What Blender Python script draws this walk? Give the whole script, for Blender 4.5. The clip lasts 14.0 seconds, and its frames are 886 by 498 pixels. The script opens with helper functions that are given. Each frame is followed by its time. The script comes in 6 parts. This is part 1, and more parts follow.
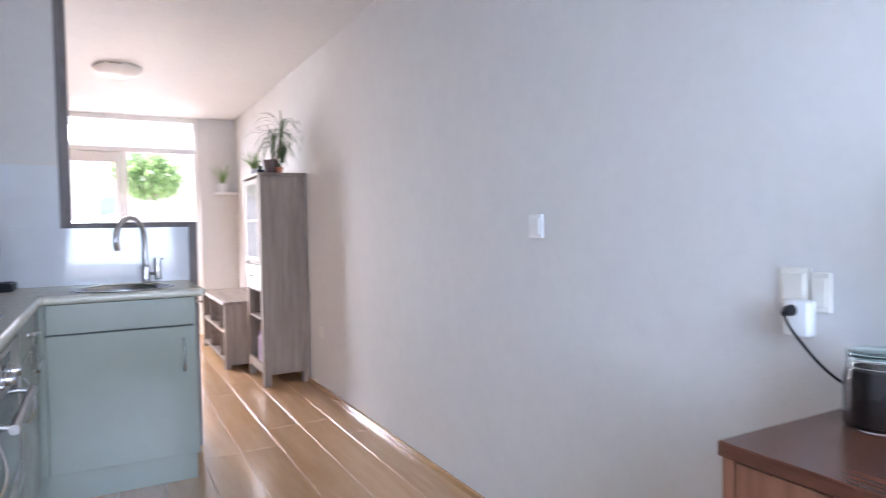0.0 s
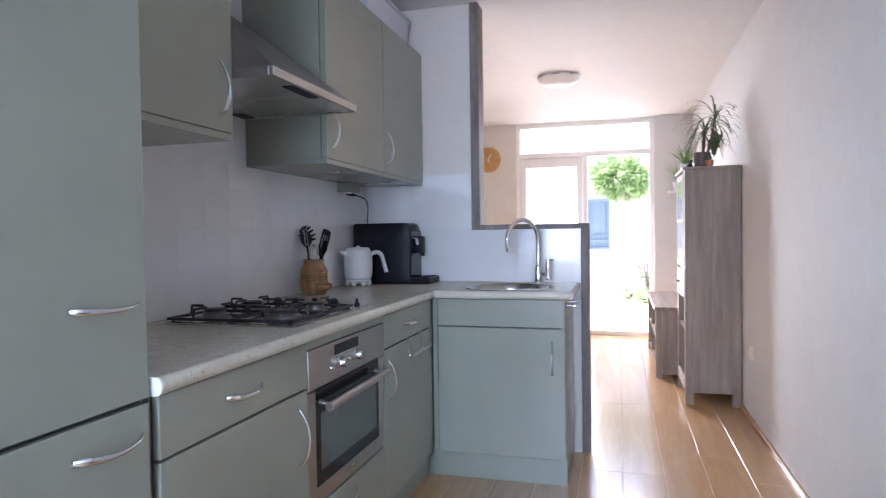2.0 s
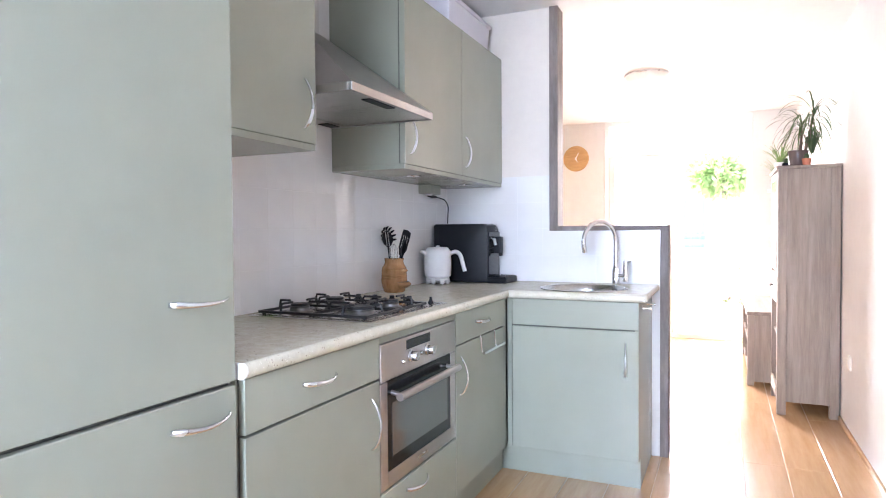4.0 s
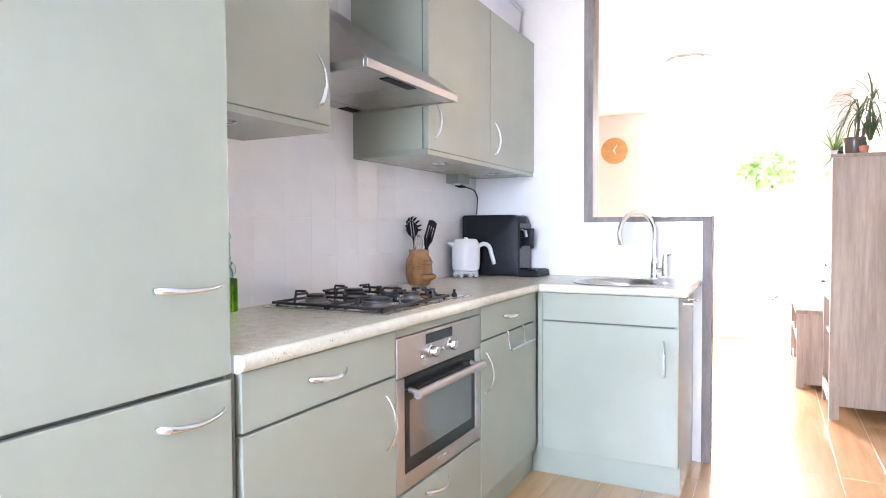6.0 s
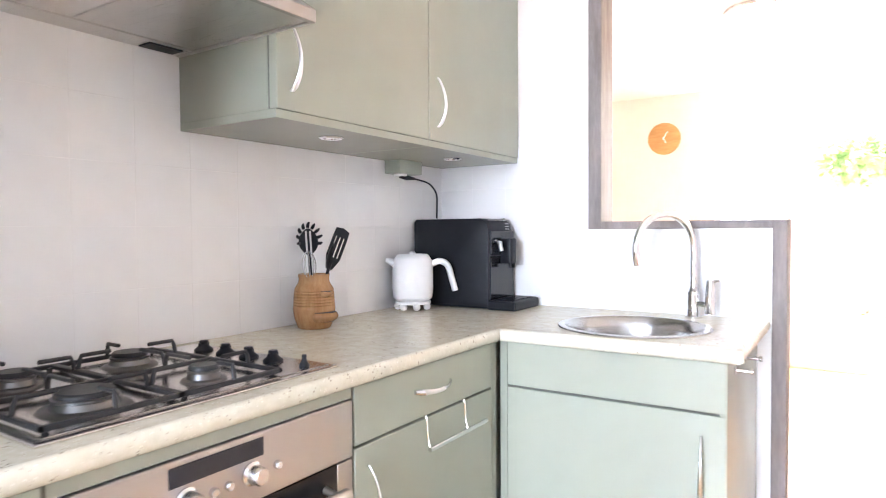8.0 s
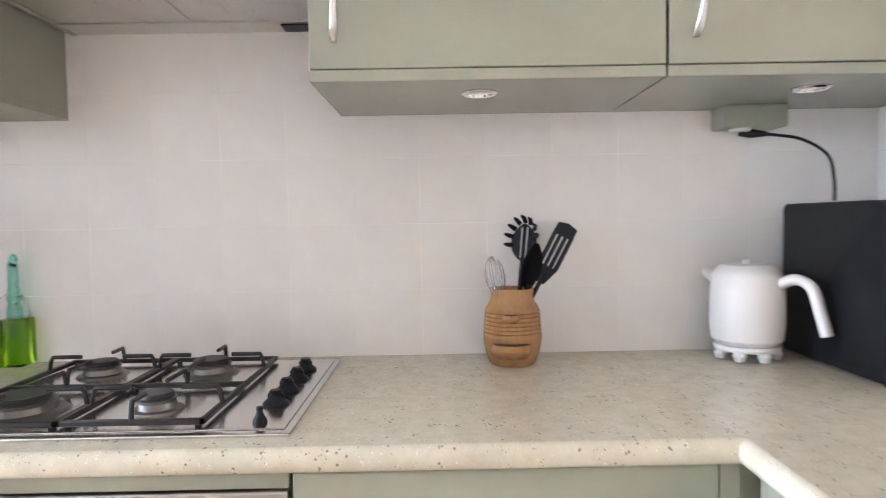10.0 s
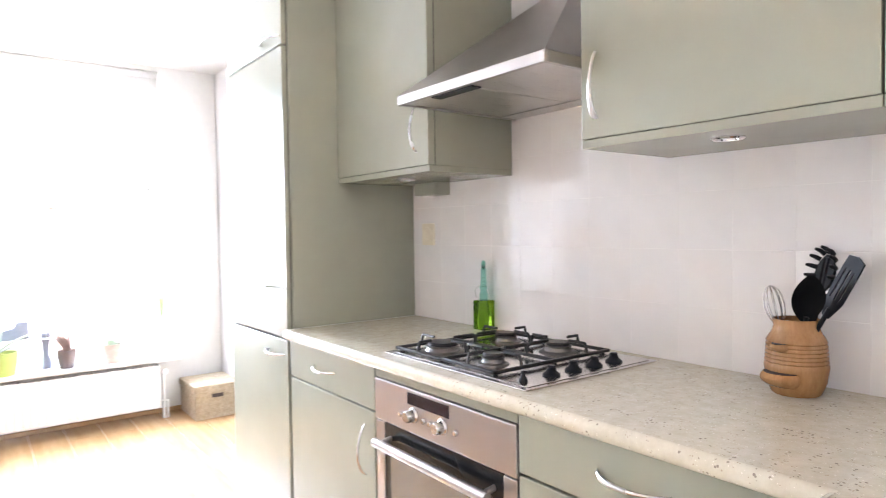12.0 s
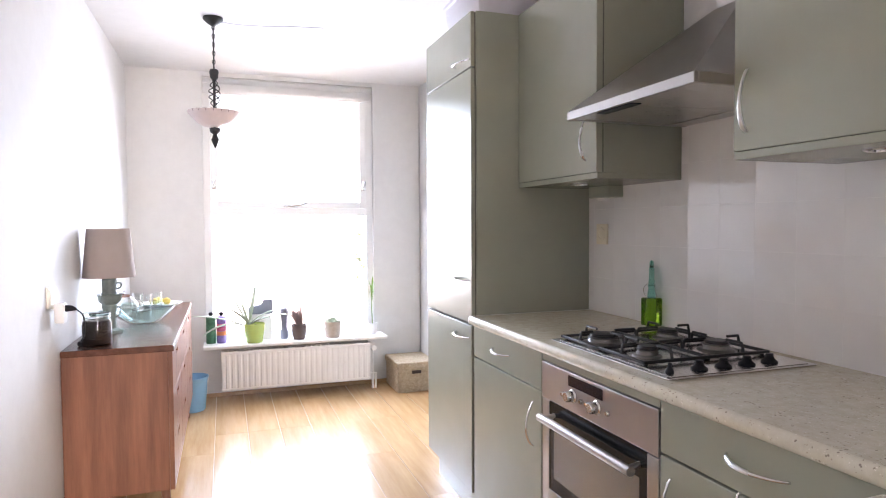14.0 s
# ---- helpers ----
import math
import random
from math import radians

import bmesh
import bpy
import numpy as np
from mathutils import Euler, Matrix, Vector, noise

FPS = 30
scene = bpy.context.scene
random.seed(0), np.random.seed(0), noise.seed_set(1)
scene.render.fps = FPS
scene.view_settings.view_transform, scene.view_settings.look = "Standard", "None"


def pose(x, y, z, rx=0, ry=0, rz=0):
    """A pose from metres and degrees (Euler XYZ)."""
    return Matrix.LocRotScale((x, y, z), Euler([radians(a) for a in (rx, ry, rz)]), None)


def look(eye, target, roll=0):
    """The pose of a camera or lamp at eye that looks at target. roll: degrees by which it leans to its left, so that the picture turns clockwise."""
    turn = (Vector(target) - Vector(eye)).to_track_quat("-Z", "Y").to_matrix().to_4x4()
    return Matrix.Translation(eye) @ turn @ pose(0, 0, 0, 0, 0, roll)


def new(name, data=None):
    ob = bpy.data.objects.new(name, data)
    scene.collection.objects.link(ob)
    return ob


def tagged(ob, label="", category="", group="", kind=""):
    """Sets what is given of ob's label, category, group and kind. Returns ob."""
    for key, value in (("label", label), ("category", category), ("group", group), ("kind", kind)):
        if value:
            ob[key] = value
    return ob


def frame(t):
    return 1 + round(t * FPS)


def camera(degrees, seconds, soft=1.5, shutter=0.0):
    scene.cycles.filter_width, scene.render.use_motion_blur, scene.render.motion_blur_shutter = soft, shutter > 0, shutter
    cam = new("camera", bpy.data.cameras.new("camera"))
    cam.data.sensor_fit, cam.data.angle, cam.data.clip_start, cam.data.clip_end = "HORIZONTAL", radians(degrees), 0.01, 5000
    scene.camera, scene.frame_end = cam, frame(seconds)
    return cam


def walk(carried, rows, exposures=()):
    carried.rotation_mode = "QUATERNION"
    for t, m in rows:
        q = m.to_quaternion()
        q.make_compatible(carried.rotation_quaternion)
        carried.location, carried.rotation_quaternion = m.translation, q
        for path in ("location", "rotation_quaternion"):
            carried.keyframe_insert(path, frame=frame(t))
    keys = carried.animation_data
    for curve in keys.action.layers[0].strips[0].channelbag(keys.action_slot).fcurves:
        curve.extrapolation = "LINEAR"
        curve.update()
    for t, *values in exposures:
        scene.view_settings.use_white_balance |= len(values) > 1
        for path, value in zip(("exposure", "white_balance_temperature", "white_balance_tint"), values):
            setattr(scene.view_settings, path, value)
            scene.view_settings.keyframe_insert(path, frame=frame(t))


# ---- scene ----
cam = camera(70.4, 14.0, 1.0, 0.35)
PATH = [
    (0, (0.833, -3.728, 1.195), (1.785, -1.971, 1.127), -1.0),
    (0.5, (1.067, -3.641, 1.188), (1.546, -1.7, 1.13), -0.8),
    (1, (1.21, -3.531, 1.189), (1.313, -1.535, 1.135), -0.7),
    (1.5, (1.325, -3.482, 1.199), (1.12, -1.493, 1.147), -0.8),
    (2, (1.452, -3.486, 1.202), (0.912, -1.561, 1.155), -0.8),
    (2.5, (1.519, -3.539, 1.21), (0.867, -1.649, 1.164), -0.7),
    (3, (1.544, -3.548, 1.216), (0.832, -1.68, 1.168), -0.5),
    (3.5, (1.56, -3.545, 1.217), (0.797, -1.697, 1.169), -0.5),
    (4, (1.562, -3.555, 1.22), (0.746, -1.73, 1.167), -0.4),
    (4.2, (1.555, -3.559, 1.218), (0.722, -1.742, 1.167), -0.4),
    (6.3, (1.548, -3.326, 1.185), (0.622, -1.555, 1.121), -0.2),
    (6.5, (1.512, -3.23, 1.183), (0.591, -1.456, 1.117), 0.0),
    (7, (1.46, -2.929, 1.218), (0.534, -1.158, 1.145), -0.3),
    (7.2, (1.458, -2.792, 1.223), (0.532, -1.021, 1.146), -0.2),
    (9.3, (1.511, -1.393, 1.221), (-0.292, -0.531, 1.158), -0.9),
    (9.5, (1.52, -1.271, 1.242), (-0.381, -0.657, 1.145), -1.2),
    (10, (1.45, -1.026, 1.244), (-0.547, -1.01, 1.152), -1.0),
    (10.5, (1.372, -0.817, 1.241), (-0.557, -1.34, 1.164), -0.8),
    (11, (1.374, -0.617, 1.267), (-0.307, -1.698, 1.209), -0.9),
    (11.5, (1.457, -0.428, 1.286), (0.028, -1.826, 1.23), -0.8),
    (12, (1.53, -0.246, 1.298), (0.324, -1.841, 1.237), -0.8),
    (12.5, (1.557, -0.102, 1.317), (0.589, -1.851, 1.254), -0.8),
    (13, (1.576, -0.009, 1.327), (0.797, -1.85, 1.263), -0.6),
    (13.5, (1.596, 0.02, 1.344), (0.887, -1.849, 1.27), -0.5),
    (14, (1.587, 0.03, 1.325), (0.928, -1.857, 1.248), -0.3),
]
EXPOSURE = [
    (0, 1.80, 6170, 23), (0.5, 1.58, 6170, 23), (1, 1.23, 6220, 23), (1.5, 1.44, 6220, 23), (2, 1.77, 6150, 23), (2.5, 2.18, 6250, 23), (3, 2.45, 6250, 24),
    (4.2, 3.01, 6650, 24), (6.3, 3.40, 6700, 25), (7, 3.57, 7100, 25), (9.5, 3.45, 7180, 22), (10.5, 3.33, 7480, 22), (11, 3.44, 7440, 22), (12, 3.62, 7320, 25),
    (12.5, 3.48, 7500, 27), (13.2, 2.93, 7280, 28), (14, 2.48, 7330, 28)]
walk(cam, [(t, look(e, g, r)) for t, e, g, r in PATH], EXPOSURE)


# ---------------------------------------------------------------- light
world = bpy.data.worlds.new("world")
scene.world = world
world.use_nodes = True
sky = world.node_tree.nodes.new("ShaderNodeTexSky")
sky.sky_type = "NISHITA"
sky.sun_disc = False
sky.sun_elevation = radians(52)
sky.sun_rotation = radians(285)
sky.air_density, sky.dust_density = 1.2, 3.0
world.node_tree.links.new(sky.outputs[0], world.node_tree.nodes["Background"].inputs[0])
world.node_tree.nodes["Background"].inputs[1].default_value = 0.15

sun = new("sun", bpy.data.lights.new("sun", "SUN"))
sun.data.energy, sun.data.angle, sun.data.color = 5.0, radians(2.0), (1.0, 0.95, 0.88)
sun.matrix_world = look((-8, 2, 10), (0, 0, 0))


def sky_lamp(name, centre, towards, wide, high, watts, tint, spread=125):
    """Daylight coming in through one glazed opening."""
    ob = new(name, bpy.data.lights.new(name, "AREA"))
    ob.data.shape, ob.data.size, ob.data.size_y = "RECTANGLE", wide, high
    ob.data.energy, ob.data.color, ob.data.spread = watts, tint, radians(spread)
    ob.matrix_world = look(centre, towards)
    return ob


sky_lamp("daylight_street_window", (1.07, -5.27, 1.5), (1.07, -3.0, 0.35), 1.16, 1.6, 22.0, (0.56, 0.77, 1.0), 150)
sky_lamp("daylight_garden_transom", (1.085, 4.13, 2.31), (1.085, 1.6, 0.2), 1.38, 0.28, 5.0, (0.93, 0.95, 0.95))
sky_lamp("daylight_garden_leaf", (0.72, 4.2, 1.12), (0.95, 1.0, -0.4), 0.56, 1.55, 23.0, (0.93, 0.95, 0.95))


# ---------------------------------------------------------------- materials
def shader(name, rough=0.5, metal=0.0, ior=1.45):
    m = bpy.data.materials.new(name)
    m.use_nodes = True
    b = m.node_tree.nodes["Principled BSDF"]
    b.inputs["Roughness"].default_value = rough
    b.inputs["Metallic"].default_value = metal
    b.inputs["IOR"].default_value = ior
    return m, m.node_tree.nodes, m.node_tree.links, b


def coords(n, l, scale=(1, 1, 1)):
    tc = n.new("ShaderNodeTexCoord")
    mp = n.new("ShaderNodeMapping")
    mp.inputs["Scale"].default_value = scale
    l.new(tc.outputs["Object"], mp.inputs[0])
    return mp.outputs[0]


def noise_tex(n, l, vec, scale, detail=4.0, rough=0.6):
    t = n.new("ShaderNodeTexNoise")
    t.inputs["Scale"].default_value = scale
    t.inputs["Detail"].default_value = detail
    t.inputs["Roughness"].default_value = rough
    l.new(vec, t.inputs["Vector"])
    return t.outputs["Fac"]


def ramp(n, l, fac, stops):
    r = n.new("ShaderNodeValToRGB")
    e = r.color_ramp.elements
    while len(e) < len(stops):
        e.new(0.5)
    for k, (p, c) in enumerate(stops):
        e[k].position = p
        e[k].color = (*c, 1)
    l.new(fac, r.inputs[0])
    return r.outputs[0]


def blend(n, l, fac, a, b, kind="MIX"):
    m = n.new("ShaderNodeMix")
    m.data_type, m.blend_type = "RGBA", kind
    for sock, v in ((m.inputs[0], fac), (m.inputs[6], a), (m.inputs[7], b)):
        if isinstance(v, (int, float)):
            sock.default_value = v
        elif isinstance(v, tuple):
            sock.default_value = (*v, 1)
        else:
            l.new(v, sock)
    return m.outputs[2]


def bump(n, l, b, height, strength=0.2, dist=0.002):
    k = n.new("ShaderNodeBump")
    k.inputs["Strength"].default_value = strength
    k.inputs["Distance"].default_value = dist
    l.new(height, k.inputs["Height"])
    l.new(k.outputs[0], b.inputs["Normal"])


def vary_rough(n, l, b, fac, lo, hi):
    r = n.new("ShaderNodeMapRange")
    r.inputs[3].default_value, r.inputs[4].default_value = lo, hi
    l.new(fac, r.inputs[0])
    l.new(r.outputs[0], b.inputs["Roughness"])


def plain(name, col, rough=0.5, metal=0.0, vary=0.08, scale=6.0, bumps=0.05, grain=150.0):
    """A single-coloured surface with faint blotches, fine grain and uneven gloss."""
    m, n, l, b = shader(name, rough, metal)
    v = coords(n, l)
    big = noise_tex(n, l, v, scale, 3)
    fine = noise_tex(n, l, v, grain, 2)
    lo = tuple(c * (1 - vary) for c in col)
    hi = tuple(min(1, c * (1 + vary)) for c in col)
    l.new(ramp(n, l, big, [(0.3, lo), (0.7, hi)]), b.inputs["Base Color"])
    vary_rough(n, l, b, big, max(0.02, rough * 0.85), min(1, rough * 1.15))
    bump(n, l, b, fine, bumps, 0.001)
    return m


def plaster(name, col, stipple=0.35, scale=90.0):
    m, n, l, b = shader(name, 0.75)
    v = coords(n, l)
    stain = noise_tex(n, l, v, 0.9, 5, 0.65)
    mid = noise_tex(n, l, v, 14, 5, 0.7)
    fine = noise_tex(n, l, v, scale, 4, 0.7)
    c1 = ramp(n, l, stain, [(0.3, tuple(c * 0.95 for c in col)), (0.7, col)])
    c2 = ramp(n, l, mid, [(0.3, (0.95, 0.95, 0.95)), (0.65, (1, 1, 1))])
    l.new(blend(n, l, 1.0, c1, c2, "MULTIPLY"), b.inputs["Base Color"])
    h = n.new("ShaderNodeMath")
    h.operation = "ADD"
    l.new(mid, h.inputs[0])
    l.new(fine, h.inputs[1])
    bump(n, l, b, h.outputs[0], stipple, 0.003)
    return m


def wood(name, dark, light, grain=(1, 14, 14), rough=0.4, per_piece=0.0, knots=0.5, bumps=0.12):
    """Streaky grain along the axis whose scale is smallest."""
    m, n, l, b = shader(name, rough)
    v = coords(n, l, grain)
    info = n.new("ShaderNodeObjectInfo")
    off = n.new("ShaderNodeVectorMath")
    off.operation = "ADD"
    sc = n.new("ShaderNodeVectorMath")
    sc.operation = "SCALE"
    sc.inputs["Scale"].default_value = 37.0
    comb = n.new("ShaderNodeCombineXYZ")
    for k in range(3):
        l.new(info.outputs["Random"], comb.inputs[k])
    l.new(comb.outputs[0], sc.inputs[0])
    l.new(v, off.inputs[0])
    l.new(sc.outputs[0], off.inputs[1])
    vec = off.outputs[0]
    a = noise_tex(n, l, vec, 2.2, 6, 0.65)
    f = noise_tex(n, l, vec, 11.0, 5, 0.7)
    w = noise_tex(n, l, vec, 0.7, 3)
    mid = tuple((x + y) / 2 for x, y in zip(dark, light))
    c1 = ramp(n, l, a, [(0.28, dark), (0.5, mid), (0.72, light)])
    c2 = ramp(n, l, f, [(0.3, (0.78, 0.76, 0.74)), (0.62, (1, 1, 1))])
    c = blend(n, l, knots, c1, blend(n, l, 1.0, c1, c2, "MULTIPLY"))
    c3 = ramp(n, l, w, [(0.3, (0.86, 0.85, 0.84)), (0.7, (1.0, 1.0, 1.0))])
    c = blend(n, l, 1.0, c, c3, "MULTIPLY")
    if per_piece:
        tint = ramp(n, l, info.outputs["Random"], [(0.0, (1 - per_piece,) * 3), (1.0, (1, 1, 1))])
        c = blend(n, l, 1.0, c, tint, "MULTIPLY")
    l.new(c, b.inputs["Base Color"])
    vary_rough(n, l, b, f, rough * 0.8, min(1, rough * 1.25))
    bump(n, l, b, f, bumps, 0.001)
    return m


def brushed(name, col=(0.62, 0.60, 0.58), rough=0.28, along=(1, 60, 60)):
    m, n, l, b = shader(name, rough, 1.0)
    v = coords(n, l, along)
    f = noise_tex(n, l, v, 8.0, 4, 0.7)
    s = noise_tex(n, l, coords(n, l), 5.0, 3)
    l.new(ramp(n, l, s, [(0.3, tuple(c * 0.9 for c in col)), (0.7, col)]), b.inputs["Base Color"])
    vary_rough(n, l, b, f, rough * 0.75, rough * 1.4)
    bump(n, l, b, f, 0.06, 0.0005)
    return m


def glass(name, col=(1, 1, 1), rough=0.0, ior=1.45):
    m, n, l, b = shader(name, rough, 0.0, ior)
    b.inputs["Base Color"].default_value = (*col, 1)
    b.inputs["Transmission Weight"].default_value = 1.0
    return m


def speckled(name):
    """Cream laminate worktop with brown and grey flecks."""
    m, n, l, b = shader(name, 0.24)
    v = coords(n, l)
    cloud = noise_tex(n, l, v, 26, 5, 0.7)
    base = ramp(n, l, cloud, [(0.3, (0.53, 0.49, 0.385)), (0.5, (0.585, 0.55, 0.445)), (0.7, (0.635, 0.605, 0.505))])
    out = base
    for sc, lim, col in ((112.0, 0.2, (0.27, 0.23, 0.19)), (180.0, 0.21, (0.42, 0.36, 0.28)), (240.0, 0.25, (0.76, 0.72, 0.64))):
        vo = n.new("ShaderNodeTexVoronoi")
        vo.inputs["Scale"].default_value = sc
        vo.inputs["Randomness"].default_value = 1.0
        l.new(v, vo.inputs["Vector"])
        d = ramp(n, l, vo.outputs["Distance"], [(lim, (1, 1, 1)), (lim + 0.12, (0, 0, 0))])
        pick = ramp(n, l, noise_tex(n, l, v, sc * 0.35, 1), [(0.60, (0, 0, 0)), (0.63, (1, 1, 1))])
        out = blend(n, l, blend(n, l, 1.0, d, pick, "MULTIPLY"), out, col)
    l.new(out, b.inputs["Base Color"])
    vary_rough(n, l, b, cloud, 0.2, 0.3)
    bump(n, l, b, noise_tex(n, l, v, 400, 2), 0.04, 0.0005)
    return m


def leafy(name, a, c, translucent=0.35):
    m, n, l, b = shader(name, 0.45)
    v = coords(n, l)
    col = ramp(n, l, noise_tex(n, l, v, 9, 3), [(0.3, a), (0.7, c)])
    l.new(col, b.inputs["Base Color"])
    tr = n.new("ShaderNodeBsdfTranslucent")
    l.new(col, tr.inputs[0])
    mx = n.new("ShaderNodeMixShader")
    mx.inputs[0].default_value = translucent
    l.new(b.outputs[0], mx.inputs[1])
    l.new(tr.outputs[0], mx.inputs[2])
    l.new(mx.outputs[0], n["Material Output"].inputs[0])
    bump(n, l, b, noise_tex(n, l, v, 60, 2), 0.15, 0.002)
    return m


def fabric(name, col, translucent=0.4, weave=700.0):
    m, n, l, b = shader(name, 0.9)
    v = coords(n, l)
    l.new(ramp(n, l, noise_tex(n, l, v, 5, 3), [(0.3, tuple(x * 0.93 for x in col)), (0.7, col)]), b.inputs["Base Color"])
    bump(n, l, b, noise_tex(n, l, v, weave, 2), 0.2, 0.0008)
    tr = n.new("ShaderNodeBsdfTranslucent")
    tr.inputs[0].default_value = (*col, 1)
    mx = n.new("ShaderNodeMixShader")
    mx.inputs[0].default_value = translucent
    l.new(b.outputs[0], mx.inputs[1])
    l.new(tr.outputs[0], mx.inputs[2])
    l.new(mx.outputs[0], n["Material Output"].inputs[0])
    return m


def dense(m, ior):
    """Gives a lacquered or glazed surface its stronger gloss."""
    m.node_tree.nodes["Principled BSDF"].inputs["IOR"].default_value = ior
    return m


WALL = plaster("white_wall_plaster", (0.70, 0.688, 0.67), 0.3)
WALL_CREAM = plaster("cream_wall_plaster", (0.76, 0.70, 0.635), 0.25)
CEIL = plaster("white_ceiling_paint", (0.70, 0.685, 0.668), 0.15)
TILE = dense(plain("white_glazed_tile", (0.77, 0.76, 0.75), 0.065, 0, 0.02, 5, 0.015, 25), 1.6)
GROUT = plain("pale_grout", (0.75, 0.74, 0.725), 0.5)
GREEN = dense(plain("sage_green_laminate", (0.292, 0.308, 0.25), 0.22, 0, 0.04, 3, 0.04, 500), 1.55)
GREEN_IN = plain("sage_carcass_board", (0.305, 0.325, 0.268), 0.45, 0, 0.05, 3)
# Shade in the front gaps as a dark colour; also the oven body.
GAP = plain("dark_body_and_gap_shade", (0.10, 0.10, 0.085), 0.7)
TOP = speckled("speckled_cream_worktop")
CAP = plain("white_plastic_edging", (0.78, 0.77, 0.75), 0.4)
STEEL = brushed("brushed_steel")
STEEL_X = brushed("brushed_steel_panel", (0.47, 0.445, 0.43), 0.3, (60, 1, 60))
SATIN = plain("satin_nickel", (0.64, 0.65, 0.66), 0.27, 1.0, 0.03, 4, 0.0)
SINKSTEEL = plain("sink_steel", (0.50, 0.49, 0.48), 0.25, 1.0, 0.03, 4, 0.02)
HOBSTEEL = brushed("polished_hob_steel", (0.68, 0.66, 0.64), 0.2)
CHROME = plain("polished_chrome", (0.72, 0.72, 0.72), 0.06, 1.0, 0.02)
IRON = plain("black_cast_iron", (0.018, 0.018, 0.019), 0.42, 0, 0.2, 40, 0.3, 300)
BURN = plain("burner_alloy", (0.17, 0.165, 0.16), 0.35, 1.0)
BLACK = dense(plain("black_plastic", (0.010, 0.011, 0.014), 0.42, 0, 0.15, 8, 0.05), 1.3)
BLACK_GLOSS = plain("black_gloss_plastic", (0.014, 0.015, 0.020), 0.12, 0, 0.1)
GREY = plain("mid_grey_plastic", (0.35, 0.35, 0.36), 0.4)
DARKGLASS = dense(plain("dark_oven_glass", (0.012, 0.013, 0.014), 0.12, 0, 0.1), 1.3)
OVENGLASS = dense(plain("coated_oven_window", (0.05, 0.06, 0.062), 0.09, 0, 0.1), 2.5)
WHITE = plain("white_plastic", (0.78, 0.77, 0.76), 0.3, 0, 0.03)
WHITE_PAINT = plain("white_gloss_paint", (0.80, 0.79, 0.77), 0.3, 0, 0.03, 3, 0.04)
IVORY = plain("ivory_plastic", (0.72, 0.66, 0.53), 0.4)
PLATE = plain("pale_ivory_plastic", (0.74, 0.71, 0.64), 0.4)
LILAC = plain("translucent_lilac_plastic", (0.66, 0.65, 0.70), 0.35, 0, 0.04)
OAK = dense(wood("laminate_oak", (0.49, 0.275, 0.125), (0.62, 0.39, 0.20), (10, 0.9, 10), 0.18, 0.08, 0.15, 0.015), 1.95)
# Pale colour stands for light caught on plank joints; also backs drawer slots.
OAK_BASE = plain("pale_joint_glint_and_slot_board", (0.56, 0.43, 0.29), 0.5)
GREYWOOD = wood("grey_brown_oak", (0.215, 0.165, 0.13), (0.40, 0.325, 0.265), (9, 9, 0.7), 0.55, 0.0, 0.6, 0.2)
GREYWOOD_H = wood("grey_brown_oak_level", (0.19, 0.145, 0.115), (0.36, 0.29, 0.24), (12, 0.9, 12), 0.55, 0.0, 0.9, 0.25)
TRIMWOOD = wood("weathered_trim_wood", (0.15, 0.12, 0.105), (0.29, 0.25, 0.235), (9, 9, 1.5), 0.55, 0.0, 0.8, 0.2)
WALNUT = wood("red_brown_walnut", (0.16, 0.060, 0.036), (0.31, 0.135, 0.078), (11, 11, 0.8), 0.3, 0.0, 0.4, 0.05)
WALNUT_TOP = wood("dark_red_walnut_top", (0.085, 0.030, 0.018), (0.165, 0.065, 0.040), (12, 1.0, 12), 0.22, 0.0, 0.5, 0.05)
POTWOOD = wood("varnished_turned_wood", (0.33, 0.155, 0.06), (0.55, 0.31, 0.14), (9, 9, 2.2), 0.2, 0.0, 0.7, 0.08)
CLOCKWOOD = wood("tan_cork_wood", (0.42, 0.24, 0.09), (0.62, 0.38, 0.16), (2, 8, 8), 0.6)
WICKER = wood("woven_wicker", (0.42, 0.32, 0.21), (0.66, 0.55, 0.41), (20, 20, 20), 0.65, 0.0, 0.9, 0.5)
PANE = glass("window_glass", (0.98, 0.99, 0.985), 0.0, 1.3)
AQUA = glass("aqua_glass", (0.74, 0.94, 0.92), 0.03)
CLEAR = glass("clear_glass", (0.95, 0.98, 0.97), 0.01)
TEALGLASS = glass("teal_bottle_glass", (0.30, 0.72, 0.60), 0.08)
GREENLIQ = glass("green_liquid_glass", (0.25, 0.56, 0.03), 0.05, 1.33)
COFFEE = plain("dark_roasted_beans", (0.025, 0.014, 0.012), 0.85, 0, 0.5, 120, 0.6, 220)
SHADE = fabric("taupe_lampshade_cloth", (0.42, 0.35, 0.32), 0.25)
BLIND = fabric("white_roller_blind", (0.86, 0.86, 0.86), 0.75)
CERAMIC = plain("grey_green_glazed_ceramic", (0.17, 0.21, 0.19), 0.2, 0, 0.15, 30)
FROST = plain("frosted_white_glass", (0.74, 0.71, 0.68), 0.35, 0, 0.05)
FROST_PATTERN = plain("etched_grey_pattern", (0.24, 0.19, 0.19), 0.5)
LIME = plain("lime_green_glaze", (0.42, 0.55, 0.16), 0.2, 0, 0.08)
BEIGE = plain("beige_stoneware", (0.42, 0.34, 0.28), 0.5, 0, 0.12, 30, 0.2)
BROWNPOT = plain("dark_brown_glaze", (0.12, 0.085, 0.075), 0.25, 0, 0.15)
TERRA = plain("terracotta_clay", (0.45, 0.16, 0.09), 0.8, 0, 0.12)
